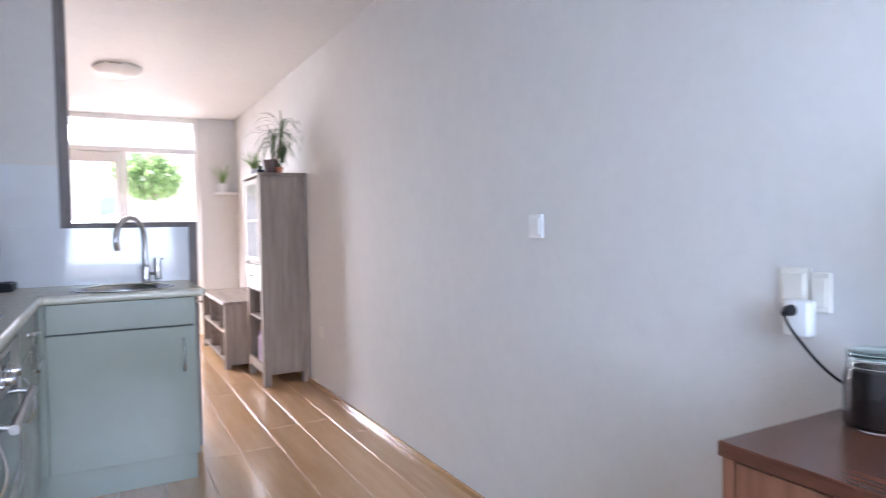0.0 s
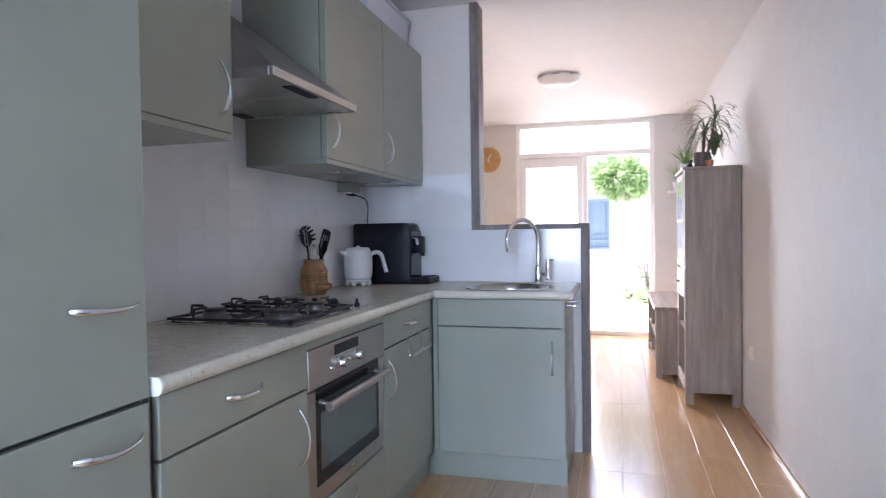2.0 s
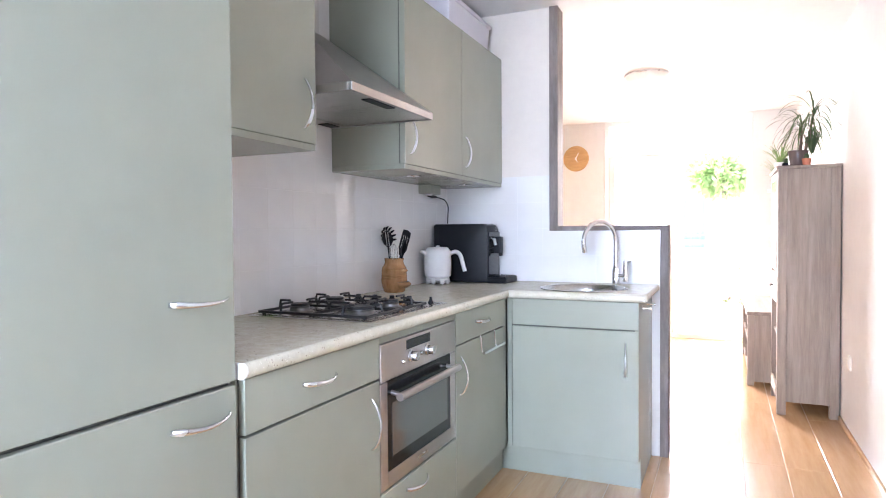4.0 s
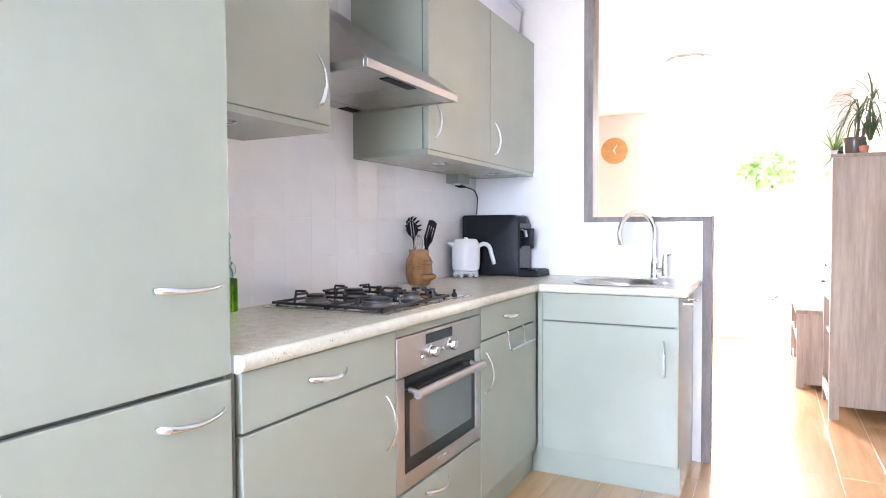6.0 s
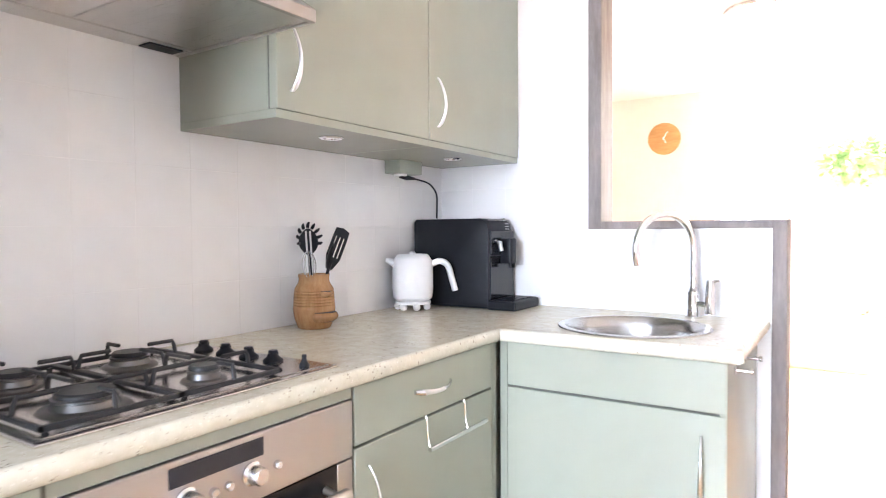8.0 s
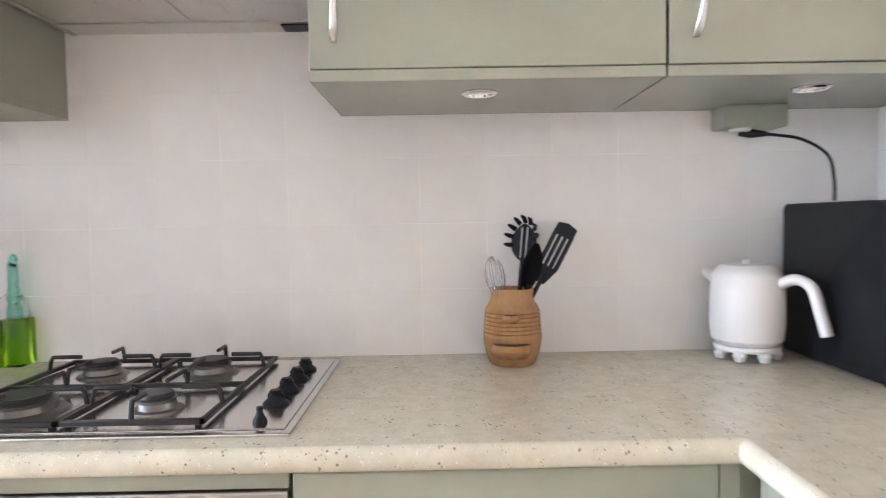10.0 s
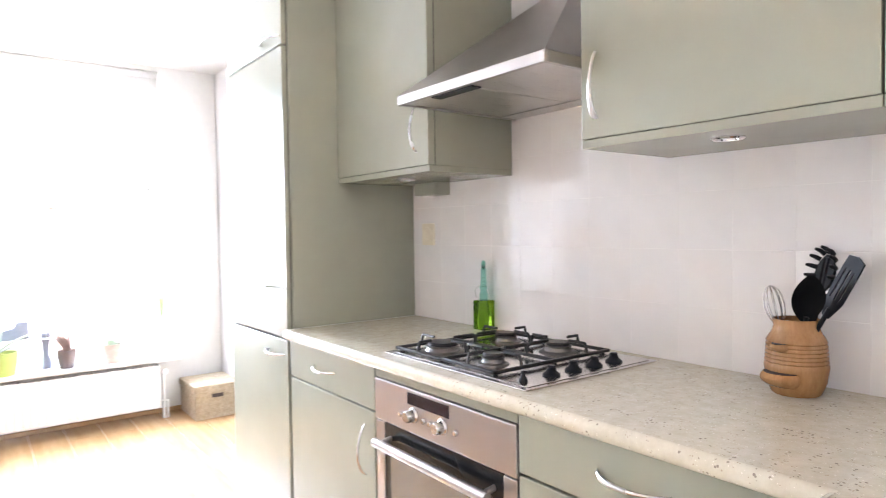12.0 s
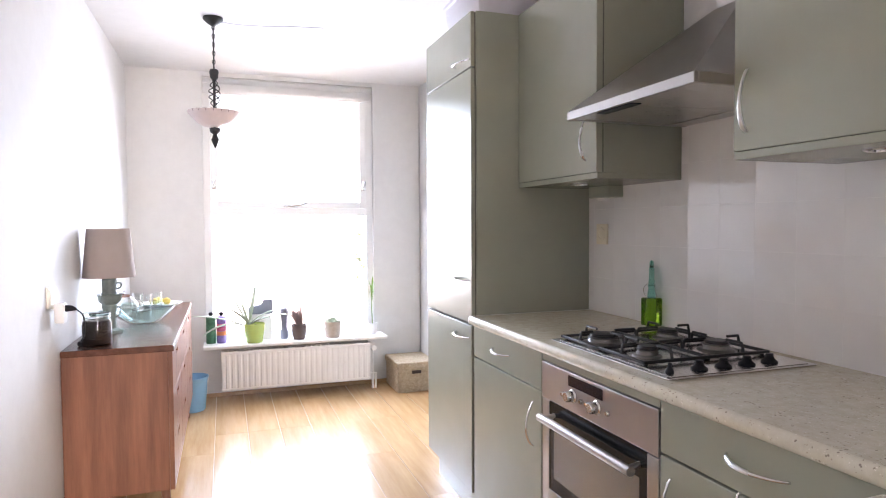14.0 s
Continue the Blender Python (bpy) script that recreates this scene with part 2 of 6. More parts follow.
SOIL = plain("potting_soil", (0.04, 0.028, 0.02), 0.95, 0, 0.4, 60, 0.9, 90)
LEAF = leafy("dark_green_leaf", (0.045, 0.085, 0.035), (0.10, 0.16, 0.07))
LEAF_GREY = leafy("grey_green_succulent", (0.26, 0.33, 0.24), (0.42, 0.47, 0.38), 0.06)
LEAF_BROWN = leafy("purple_brown_leaf", (0.28, 0.18, 0.16), (0.42, 0.31, 0.28), 0.15)
LEAF_LIGHT = leafy("fresh_green_leaf", (0.12, 0.22, 0.07), (0.22, 0.34, 0.13), 0.55)
# Greyed green: the glare over the street is put into the leaf colour.
LEAF_STREET = leafy("glare_dulled_leaf", (0.10, 0.13, 0.075), (0.17, 0.20, 0.12), 0.4)
LEAF_LIME = leafy("lime_green_leaf", (0.14, 0.26, 0.06), (0.25, 0.38, 0.12), 0.45)
# Overexposed garden glare is put into these pale bark and leaf colours.
BARK_PALE = wood("glare_paled_bark", (0.40, 0.37, 0.32), (0.56, 0.52, 0.46), (8, 8, 2), 0.9)
LEAF_CROWN = leafy("glare_paled_leaf", (0.24, 0.38, 0.15), (0.42, 0.56, 0.30), 0.5)
ALABASTER = plain("pinkish_alabaster_glass", (0.56, 0.46, 0.44), 0.35, 0, 0.08, 9)
BARK = wood("brown_bark", (0.09, 0.065, 0.045), (0.20, 0.15, 0.11), (8, 8, 2), 0.9)
BLUEPAINT = wood("blue_painted_boards", (0.17, 0.26, 0.34), (0.25, 0.35, 0.44), (10, 10, 1), 0.6)
BLUEPLASTIC = plain("blue_translucent_plastic", (0.20, 0.42, 0.60), 0.2)
PAVING = plain("pale_concrete_paving", (0.66, 0.64, 0.61), 0.85, 0, 0.15, 3, 0.3, 120)
FENCE = plain("pale_grey_render", (0.80, 0.79, 0.77), 0.85, 0, 0.08, 2, 0.3, 60)
REDPRINT = plain("magenta_printed_tin", (0.42, 0.08, 0.16), 0.35, 0, 0.5, 45)
GREENPRINT = plain("green_printed_tin", (0.05, 0.19, 0.11), 0.35, 0, 0.4, 40)
VIOLETPRINT = plain("violet_printed_tin", (0.20, 0.13, 0.36), 0.35, 0, 0.3, 45)
ORANGEPRINT = plain("orange_printed_band", (0.62, 0.20, 0.08), 0.4)
PINKPRINT = plain("pink_printed_band", (0.60, 0.16, 0.28), 0.4)
SLATE = plain("slate_blue_glaze", (0.20, 0.22, 0.28), 0.35, 0, 0.15)
YELLOW = plain("yellow_fruit_skin", (0.60, 0.46, 0.10), 0.5)
PAPER = plain("mixed_paper_spines", (0.40, 0.30, 0.36), 0.7, 0, 0.5, 30)
PURPLE = plain("purple_glazed_pot", (0.22, 0.10, 0.32), 0.4)
# Dark colour for the shade inside openings that are not cut.
SLOT_SHADE = plain("dark_slot_shade", (0.05, 0.035, 0.03), 0.8)


# ---------------------------------------------------------------- mesh tools
def box(bm, x0, x1, y0, y1, z0, z1, bevel=0.0, seg=2):
    made = bmesh.ops.create_cube(bm, size=1)["verts"]
    for v in made:
        v.co = Vector(((x0 + x1) / 2 + v.co.x * (x1 - x0), (y0 + y1) / 2 + v.co.y * (y1 - y0), (z0 + z1) / 2 + v.co.z * (z1 - z0)))
    if bevel:
        es = list({e for v in made for e in v.link_edges})
        bmesh.ops.bevel(bm, geom=es, offset=bevel, segments=seg, profile=0.5, affect="EDGES")
    return bm


def lathe(bm, profile, cx, cy, cz=0.0, n=28, turn=None):
    """Turns (radius, height) pairs round an upright axis; turn: a matrix laid over the result."""
    rings = []
    for r, z in profile:
        ring = []
        for k in range(n if r > 1e-5 else 1):
            a = 2 * math.pi * k / n
            p = Vector((r * math.cos(a), r * math.sin(a), z))
            p = (turn @ p) if turn else p
            ring.append(bm.verts.new(p + Vector((cx, cy, cz))))
        rings.append(ring)
    for a, b in zip(rings, rings[1:]):
        for k in range(n):
            k2 = (k + 1) % n
            if len(a) == 1 and len(b) == 1:
                continue
            if len(a) == 1:
                bm.faces.new((a[0], b[k2], b[k]))
            elif len(b) == 1:
                bm.faces.new((a[k], a[k2], b[0]))
            else:
                bm.faces.new((a[k], a[k2], b[k2], b[k]))
    return bm


def sweep(bm, pts, rad, n=8, squash=1.0):
    """A tube along points; rad is one radius or one for each point."""
    pts = [Vector(p) for p in pts]
    rads = rad if isinstance(rad, (list, tuple)) else [rad] * len(pts)
    side = None
    rings = []
    for k, p in enumerate(pts):
        d = (pts[min(k + 1, len(pts) - 1)] - pts[max(k - 1, 0)]).normalized()
        if side is None:
            side = d.cross(Vector((0, 0, 1)) if abs(d.z) < 0.9 else Vector((1, 0, 0))).normalized()
        side = (side - d * side.dot(d)).normalized()
        up = d.cross(side)
        rings.append([bm.verts.new(p + side * (rads[k] * math.cos(2 * math.pi * q / n)) + up * (rads[k] * squash * math.sin(2 * math.pi * q / n))) for q in range(n)])
    for a, b in zip(rings, rings[1:]):
        for q in range(n):
            bm.faces.new((a[q], a[(q + 1) % n], b[(q + 1) % n], b[q]))
    bm.faces.new(rings[0][::-1])
    bm.faces.new(rings[-1])
    return bm


def smooth_path(pts, n=6):
    """Rounds a list of points off (Catmull-Rom)."""
    p = [Vector(q) for q in pts]
    p = [p[0] * 2 - p[1]] + p + [p[-1] * 2 - p[-2]]
    out = []
    for a, b, c, d in zip(p, p[1:], p[2:], p[3:]):
        for k in range(n):
            t = k / n
            out.append(0.5 * ((2 * b) + (c - a) * t + (2 * a - 5 * b + 4 * c - d) * t * t + (3 * b - a - 3 * c + d) * t ** 3))
    return out + [p[-2]]


def prism(bm, outline, axis, lo, hi):
    """A flat outline (pairs in the two other axes) drawn out along one axis."""
    def put(a, b, h):
        return {"x": (h, a, b), "y": (a, h, b), "z": (a, b, h)}[axis]
    low = [bm.verts.new(put(a, b, lo)) for a, b in outline]
    top = [bm.verts.new(put(a, b, hi)) for a, b in outline]
    bm.faces.new(low[::-1])
    bm.faces.new(top)
    for k in range(len(outline)):
        j = (k + 1) % len(outline)
        bm.faces.new((low[k], low[j], top[j], top[k]))
    return bm


def blade(bm, base, way, length, width, droop, n=7, fold=0.25):
    """A long leaf that leaves base along way and bends down."""
    p, d = Vector(base), Vector(way).normalized()
    side = d.cross(Vector((0, 0, 1)))
    side = side.normalized() if side.length > 0.05 else Vector((1, 0, 0))
    last = None
    for k in range(n + 1):
        t = k / n
        w = width * (0.55 + 1.2 * t) * (1 - t) ** 0.55 if t < 1 else 0.0
        up = side.cross(d)
        row = [bm.verts.new(p - side * w + up * w * fold), bm.verts.new(p), bm.verts.new(p + side * w + up * w * fold)]
        if last:
            for q in range(2):
                bm.faces.new((last[q], last[q + 1], row[q + 1], row[q]))
        last = row
        p = p + d * (length / n)
        d = (d + Vector((0, 0, -droop / n))).normalized()
    return bm


def leaves(bm, rng, centre, radii, count, size, hollow=0.55):
    """Many small folded leaves filling the outer part of an ellipsoid, unevenly."""
    lumps = [Vector((rng.uniform(-1, 1), rng.uniform(-1, 1), rng.uniform(-1, 1))).normalized() for _ in range(9)]
    for _ in range(count):
        d = Vector((rng.gauss(0, 1), rng.gauss(0, 1), rng.gauss(0, 1))).normalized()
        swell = 0.78 + 0.28 * max(d.dot(q) for q in lumps) ** 3
        r = (hollow + (1 - hollow) * rng.random() ** 0.5) * swell
        p = Vector(centre) + Vector((d.x * radii[0], d.y * radii[1], d.z * radii[2])) * r
        out = (d + Vector((rng.uniform(-.7, .7), rng.uniform(-.7, .7), rng.uniform(-.9, .2)))).normalized()
        s = out.cross(Vector((rng.uniform(-1, 1), rng.uniform(-1, 1), rng.uniform(-1, 1)))).normalized()
        u = s.cross(out)
        L, w = size * rng.uniform(0.7, 1.3), size * rng.uniform(0.3, 0.48)
        a, b2 = bm.verts.new(p), bm.verts.new(p + out * L - u * L * 0.25)
        c, e = bm.verts.new(p + out * L * 0.45 + s * w + u * L * 0.1), bm.verts.new(p + out * L * 0.45 - s * w + u * L * 0.1)
        bm.faces.new((a, c, b2))
        bm.faces.new((a, b2, e))
    return bm


def bm_new():
    return bmesh.new()


def origin_of(ob):
    v = Vector((0, 0, 0))
    while ob:
        v = v + ob.location
        ob = ob.parent
    return v


def make(name, bm, mat, at=(0, 0, 0), smooth=False, fix=True):
    if fix:
        bmesh.ops.recalc_face_normals(bm, faces=bm.faces[:])
    me = bpy.data.meshes.new(name)
    bm.to_mesh(me)
    bm.free()
    me.transform(Matrix.Translation(-Vector(at)))
    me.materials.append(mat)
    if smooth:
        me.shade_smooth()
        me.set_sharp_from_angle(angle=radians(38))
    return me


def thing(name, at, label, category, group=""):
    ob = new(name)
    ob.empty_display_size = 0.05
    ob.location = at
    return tagged(ob, label, category, group)


def part(parent, name, bm, mat, smooth=False, label="", kind=""):
    ob = new(name, make(name, bm, mat, origin_of(parent), smooth))
    ob.parent = parent
    return tagged(ob, label, "", "", kind)


def solo(name, bm, mat, at, label, category, group="", smooth=False):
    ob = new(name, make(name, bm, mat, at, smooth))
    ob.location = at
    return tagged(ob, label, category, group)


def setting(name, bm, mat, label, smooth=False):
    return tagged(new(name, make(name, bm, mat, (0, 0, 0), smooth)), label, "", "", "structure")


# ---------------------------------------------------------------- structure
EAST, STREET, GARDEN, CEILING, WEST = 2.25, -5.12, 4.0, 2.5, -1.8

bm = bm_new()
box(bm, -0.14, -0.006, STREET - 0.3, 0.0, 0, CEILING)
wall_west = setting("wall_west", bm, WALL, "white plastered kitchen wall behind the cabinets")
bm = bm_new()
box(bm, EAST, EAST + 0.14, STREET - 0.3, GARDEN + 0.2, 0, CEILING)
setting("wall_east", bm, WALL, "long white wall with a fine stippled plaster")
bm = bm_new()
box(bm, WEST - 0.14, WEST, 0.0, GARDEN + 0.2, 0, CEILING)
setting("wall_living_room", bm, WALL, "plain white living room side wall")

# street wall with the tall window opening
WX0, WX1, WZ0, WZ1 = 0.405, 1.728, 0.43, 2.467
bm = bm_new()
y0, y1 = STREET - 0.3, STREET
box(bm, 0, WX0, y0, y1, 0, CEILING)
box(bm, WX1, EAST, y0, y1, 0, CEILING)
box(bm, WX0, WX1, y0, y1, 0, WZ0 - 0.02)
box(bm, WX0, WX1, y0, y1, WZ1, CEILING)
setting("wall_street", bm, WALL, "white plastered wall around the tall street window")

# garden wall with the glazed door front
DX0, DXM, DX1, DZ1, DZT = 0.27, 1.075, 1.84, 2.09, 2.495
bm = bm_new()
y0, y1 = GARDEN, GARDEN + 0.2
box(bm, WEST, DX0, y0, y1, 0, CEILING)
box(bm, DX1, EAST, y0, y1, 0, CEILING)
box(bm, DX0, DX1, y0, y1, DZT, CEILING)
setting("wall_garden", bm, WALL, "white plastered wall around the glazed garden doors")

# wall between kitchen and living room: full height, then a half wall
bm = bm_new()
box(bm, WEST, 0.65, 0.0, 0.1, 0, CEILING)
box(bm, 0.65, 1.252, 0.0, 0.1, 0, 1.226)
wall_cross = setting("wall_cross", bm, WALL_CREAM, "cream wall stepping down to a half wall by the sink")
bm = bm_new()
box(bm, 0.648, 0.698, -0.014, 0.114, 1.224, CEILING, 0.003)
box(bm, 0.698, 1.252, -0.014, 0.114, 1.224, 1.252, 0.003)
box(bm, 1.252, 1.295, -0.014, 0.114, 0.0, 1.252, 0.003)
setting("trim_opening", bm, TRIMWOOD, "weathered grey-brown wooden edging around the opening")

bm = bm_new()
box(bm, WEST - 0.1, EAST + 0.1, STREET - 0.3, GARDEN + 0.2, CEILING, CEILING + 0.15)
setting("ceiling", bm, CEIL, "plain white painted ceiling")

# Pale base sheet: glints along the plank grooves are put into its colour.
bm = bm_new()
box(bm, WEST, EAST, STREET, GARDEN + 0.2, -0.12, -0.0035)
floor = setting("floor", bm, OAK_BASE, "warm oak laminate floor with joint glints coloured pale")

# thin floor edging along the walls
bm = bm_new()
for x0, x1, y0, y1 in ((EAST - 0.016, EAST, STREET, GARDEN), (0.0, EAST - 0.016, STREET, STREET + 0.016), (-0.006, 0.012, STREET + 0.016, -3.1), (WEST, DX0, GARDEN - 0.016, GARDEN), (DX1, EAST - 0.016, GARDEN - 0.016, GARDEN), (WEST, 1.25, 0.1, 0.116)):
    box(bm, x0, x1, y0, y1, 0.0, 0.028, 0.003)
setting("baseboard", bm, OAK, "slim oak-coloured floor edging along the walls")


# street window: fixed lower light, hinged upper light
def window_frame(parent, x0, x1, z0, z1, y, wide, deep, name="frame"):
    b = bm_new()
    box(b, x0, x0 + wide, y, y + deep, z0, z1, 0.004)
    box(b, x1 - wide, x1, y, y + deep, z0, z1, 0.004)
    box(b, x0 + wide, x1 - wide, y, y + deep, z0, z0 + wide, 0.004)
    box(b, x0 + wide, x1 - wide, y, y + deep, z1 - wide, z1, 0.004)
    return part(parent, name, b, WHITE_PAINT)


def pane(parent, x0, x1, z0, z1, y):
    b = bm_new()
    box(b, x0, x1, y, y + 0.006, z0, z1)
    ob = part(parent, "pane", b, PANE)
    ob.visible_shadow = False
    return ob


win = tagged(new("window_1"), "tall white-painted window with two lights", "", "", "structure")
win.location = (0, 0, 0)
wy = STREET - 0.10
window_frame(win, WX0, WX1, WZ0, WZ1, wy, 0.055, 0.075)
b = bm_new()
box(b, WX0 + 0.055, WX1 - 0.055, wy - 0.01, wy + 0.085, 1.405, 1.465, 0.004)
part(win, "transom", b, WHITE_PAINT)
window_frame(win, WX0 + 0.057, WX1 - 0.057, 1.467, WZ1 - 0.057, wy + 0.03, 0.05, 0.06, "sash")
pane(win, WX0 + 0.10, WX1 - 0.10, 1.51, WZ1 - 0.10, wy + 0.05)
pane(win, WX0 + 0.05, WX1 - 0.05, WZ0 + 0.05, 1.41, wy + 0.035)
b = bm_new()
box(b, 1.02, 1.13, wy + 0.09, wy + 0.104, 1.472, 1.486, 0.003)
sweep(b, smooth_path([(1.075, wy + 0.1, 1.48), (1.06, wy + 0.125, 1.484), (1.0, wy + 0.13, 1.49), (0.955, wy + 0.128, 1.505)]), 0.006)
part(win, "latch", b, SATIN, True)
for x in (WX0 + 0.075, WX1 - 0.075):
    b = bm_new()
    box(b, x - 0.016, x + 0.016, wy + 0.088, wy + 0.1, 1.61, 1.69, 0.004)
    sweep(b, [(x, wy + 0.1, 1.64), (x, wy + 0.125, 1.65), (x + 0.008, wy + 0.13, 1.685)], 0.006)
    part(win, "window_stay", b, SATIN, True)

b = bm_new()
box(b, WX0 + 0.01, WX1 - 0.01, STREET - 0.012, STREET - 0.009, 2.345, 2.43)
rb = thing("roller_blind", (1.07, STREET, 2.46), "white roller blind pulled partly down over the window", "blind")
part(rb, "cloth", b, BLIND)
b = bm_new()
sweep(b, [(WX0 + 0.01, STREET - 0.012, 2.437), (WX1 - 0.01, STREET - 0.012, 2.437)], 0.022, 14)
part(rb, "roller", b, BLIND, True)
b = bm_new()
box(b, WX0 + 0.01, WX1 - 0.01, STREET - 0.02, STREET - 0.004, 2.336, 2.347, 0.002)
part(rb, "bottom_bar", b, WHITE)
b = bm_new()
sweep(b, smooth_path([(WX0 - 0.005, STREET + 0.01, 2.44), (WX0 - 0.008, STREET + 0.014, 1.6), (WX0 + 0.004, STREET + 0.014, 1.05), (WX0 + 0.012, STREET + 0.012, 1.6), (WX0 + 0.01, STREET + 0.01, 2.44)], 5), 0.002, 6)
part(rb, "cord", b, WHITE, True)

b = bm_new()
box(b, 0.345, 1.745, STREET - 0.02, -4.90, 0.405, 0.43, 0.006)
sill = setting("window_sill", b, WHITE_PAINT, "deep white window sill carrying potted plants")


# garden front: transom light, glazed leaf, open doorway
gd = tagged(new("door_1"), "white glazed garden door front with an open leaf", "", "", "structure")
gy = GARDEN + 0.04
window_frame(gd, DX0, DX1, 0.0, DZT, gy, 0.05, 0.09)
b = bm_new()
box(b, DX0 + 0.05, DX1 - 0.05, gy - 0.005, gy + 0.095, DZ1, DZ1 + 0.055, 0.004)
box(b, DXM - 0.025, DXM + 0.025, gy - 0.004, gy + 0.094, 0.0, DZ1, 0.004)
part(gd, "mullion", b, WHITE_PAINT)
pane(gd, DX0 + 0.05, DX1 - 0.05, DZ1 + 0.055, DZT - 0.05, gy + 0.045)
b = bm_new()
lx0, lx1 = DX0 + 0.053, DXM - 0.033
for x0, x1, z0, z1 in ((lx0, lx0 + 0.06, 0.052, DZ1 - 0.003), (lx1 - 0.06, lx1, 0.052, DZ1 - 0.003), (lx0 + 0.06, lx1 - 0.06, 0.052, 0.22), (lx0 + 0.06, lx1 - 0.06, DZ1 - 0.11, DZ1 - 0.003)):
    box(b, x0, x1, gy + 0.02, gy + 0.07, z0, z1, 0.004)
part(gd, "leaf", b, WHITE_PAINT)
pane(gd, lx0 + 0.058, lx1 - 0.058, 0.218, DZ1 - 0.108, gy + 0.04)
b = bm_new()
box(b, lx1 - 0.06, lx1 - 0.03, gy + 0.008, gy + 0.02, 0.98, 1.14, 0.004)
sweep(b, [(lx1 - 0.045, gy + 0.015, 1.08), (lx1 - 0.045, gy - 0.03, 1.08), (lx1 - 0.15, gy - 0.035, 1.08)], 0.008)
part(gd, "handle", b, SATIN, True)


# ---------------------------------------------------------------- handles and cabinet pieces
def bow(parent, a, c, out, bulge=0.03, wide=0.0078):
    """A satin bow handle from a to c, bulging along out: a broad flattened foot at a, a slim curled end at c."""
    a, c, out = Vector(a), Vector(c), Vector(out)
    run = (c - a).normalized()
    over = out.cross(run)
    b, rings, n = bm_new(), [], 12
    for k in range(19):
        t = k / 18
        lift = bulge * (math.sin(math.pi * t ** 0.85) ** 0.75 if 0 < t < 1 else 0.0)
        p = a.lerp(c, t) + out * (lift + 0.002) - over * (0.004 * math.sin(math.pi * t))
        w = wide * (0.40 + 0.60 * (1 - t) ** 1.6) * (0.7 if k == 0 else 1.0)
        d = 0.0038 + 0.0012 * (1 - t)
        rings.append([b.verts.new(p + over * (w * math.cos(2 * math.pi * q / n)) + out * (d * math.sin(2 * math.pi * q / n))) for q in range(n)])
    for u, v in zip(rings, rings[1:]):
        for q in range(n):
            b.faces.new((u[q], u[(q + 1) % n], v[(q + 1) % n], v[q]))
    b.faces.new(rings[0][::-1])
    b.faces.new(rings[-1])
    return part(parent, "handle", b, SATIN, True, "satin nickel bow handle")


def front_x(parent, name, y0, y1, z0, z1, x=0.58, t=0.019):
    """A door or drawer front that faces the room (+x)."""
    b = bm_new()
    box(b, x - t, x, y0 + 0.0012, y1 - 0.0012, z0 + 0.0012, z1 - 0.0012, 0.0025)
    return part(parent, name, b, GREEN)


def carcass(parent, x0, x1, y0, y1, z0, z1):
    b = bm_new()
    box(b, x0, x1, y0, y1, z0, z1, 0.001, 1)
    return part(parent, "body", b, GREEN_IN)


def gap_shade_strip(parent, y0, y1, z0, z1, x):
    """Dark strip behind the fronts: the shade in their gaps, put into colour."""
    b = bm_new()
    box(b, x - 0.004, x, y0, y1, z0, z1)
    return part(parent, "gap_shade", b, GAP)


FX = 0.58
OUTX = (1, 0, 0)

# tall larder cabinet with three fronts
tall = thing("tall_cabinet", (0.3, -2.79, 0), "tall sage green laminate larder cabinet on a plinth", "cabinet")
Y0, Y1 = -3.10, -2.475
carcass(tall, 0.0, 0.556, Y0, Y1, 0.148, 2.235)
gap_shade_strip(tall, Y0 + 0.004, Y1 - 0.012, 0.15, 2.23, 0.5605)
b = bm_new()
box(b, 0.02, 0.522, Y0 + 0.002, Y1 - 0.002, 0.0, 0.148)
part(tall, "plinth", b, GREEN)
for z0, z1, hz in ((0.15, 0.888, 0.832), (0.895, 1.995, 1.082), (2.0, 2.235, 2.034)):
    d = front_x(tall, "door", Y0, Y1 - 0.008, z0, z1)
    bow(d, (FX, -2.665, hz), (FX, -2.505, hz), OUTX, 0.032)

# drawer cabinet next to it
cab = thing("base_cabinet", (0.3, -2.16, 0), "sage green base cabinet with one drawer and door", "cabinet", "fitted kitchen base units")
Y0, Y1 = -2.458, -1.85
carcass(cab, 0.0, 0.556, Y0, Y1, 0.148, 0.897)
gap_shade_strip(cab, Y0 + 0.004, Y1 - 0.002, 0.15, 0.89, 0.5605)
b = bm_new()
box(b, 0.02, 0.522, Y0 - 0.014, Y1, 0.0, 0.148)
part(cab, "plinth", b, GREEN)
d = front_x(cab, "drawer", Y0, Y1, 0.762, 0.893)
bow(d, (FX, -2.245, 0.832), (FX, -2.095, 0.832), OUTX)
d = front_x(cab, "door", Y0, Y1, 0.152, 0.758)
bow(d, (FX, -1.905, 0.555), (FX, -1.905, 0.712), OUTX)

# built-in oven
oven = thing("oven", (0.3, -1.5475, 0.39), "stainless steel built-in oven with dark glass door", "oven")
Y0, Y1 = -1.849, -1.240
b = bm_new()
box(b, 0.05, 0.556, Y0 + 0.002, Y1 - 0.002, 0.392, 0.868)
part(oven, "body", b, GAP)
b = bm_new()
box(b, 0.556, 0.581, Y0 + 0.004, Y1 - 0.004, 0.745, 0.866, 0.003)
panel = part(oven, "control_panel", b, STEEL_X)
b = bm_new()
box(b, 0.581, 0.5825, -1.672, -1.485, 0.823, 0.856, 0.0005, 1)
part(panel, "display", b, BLACK_GLOSS)
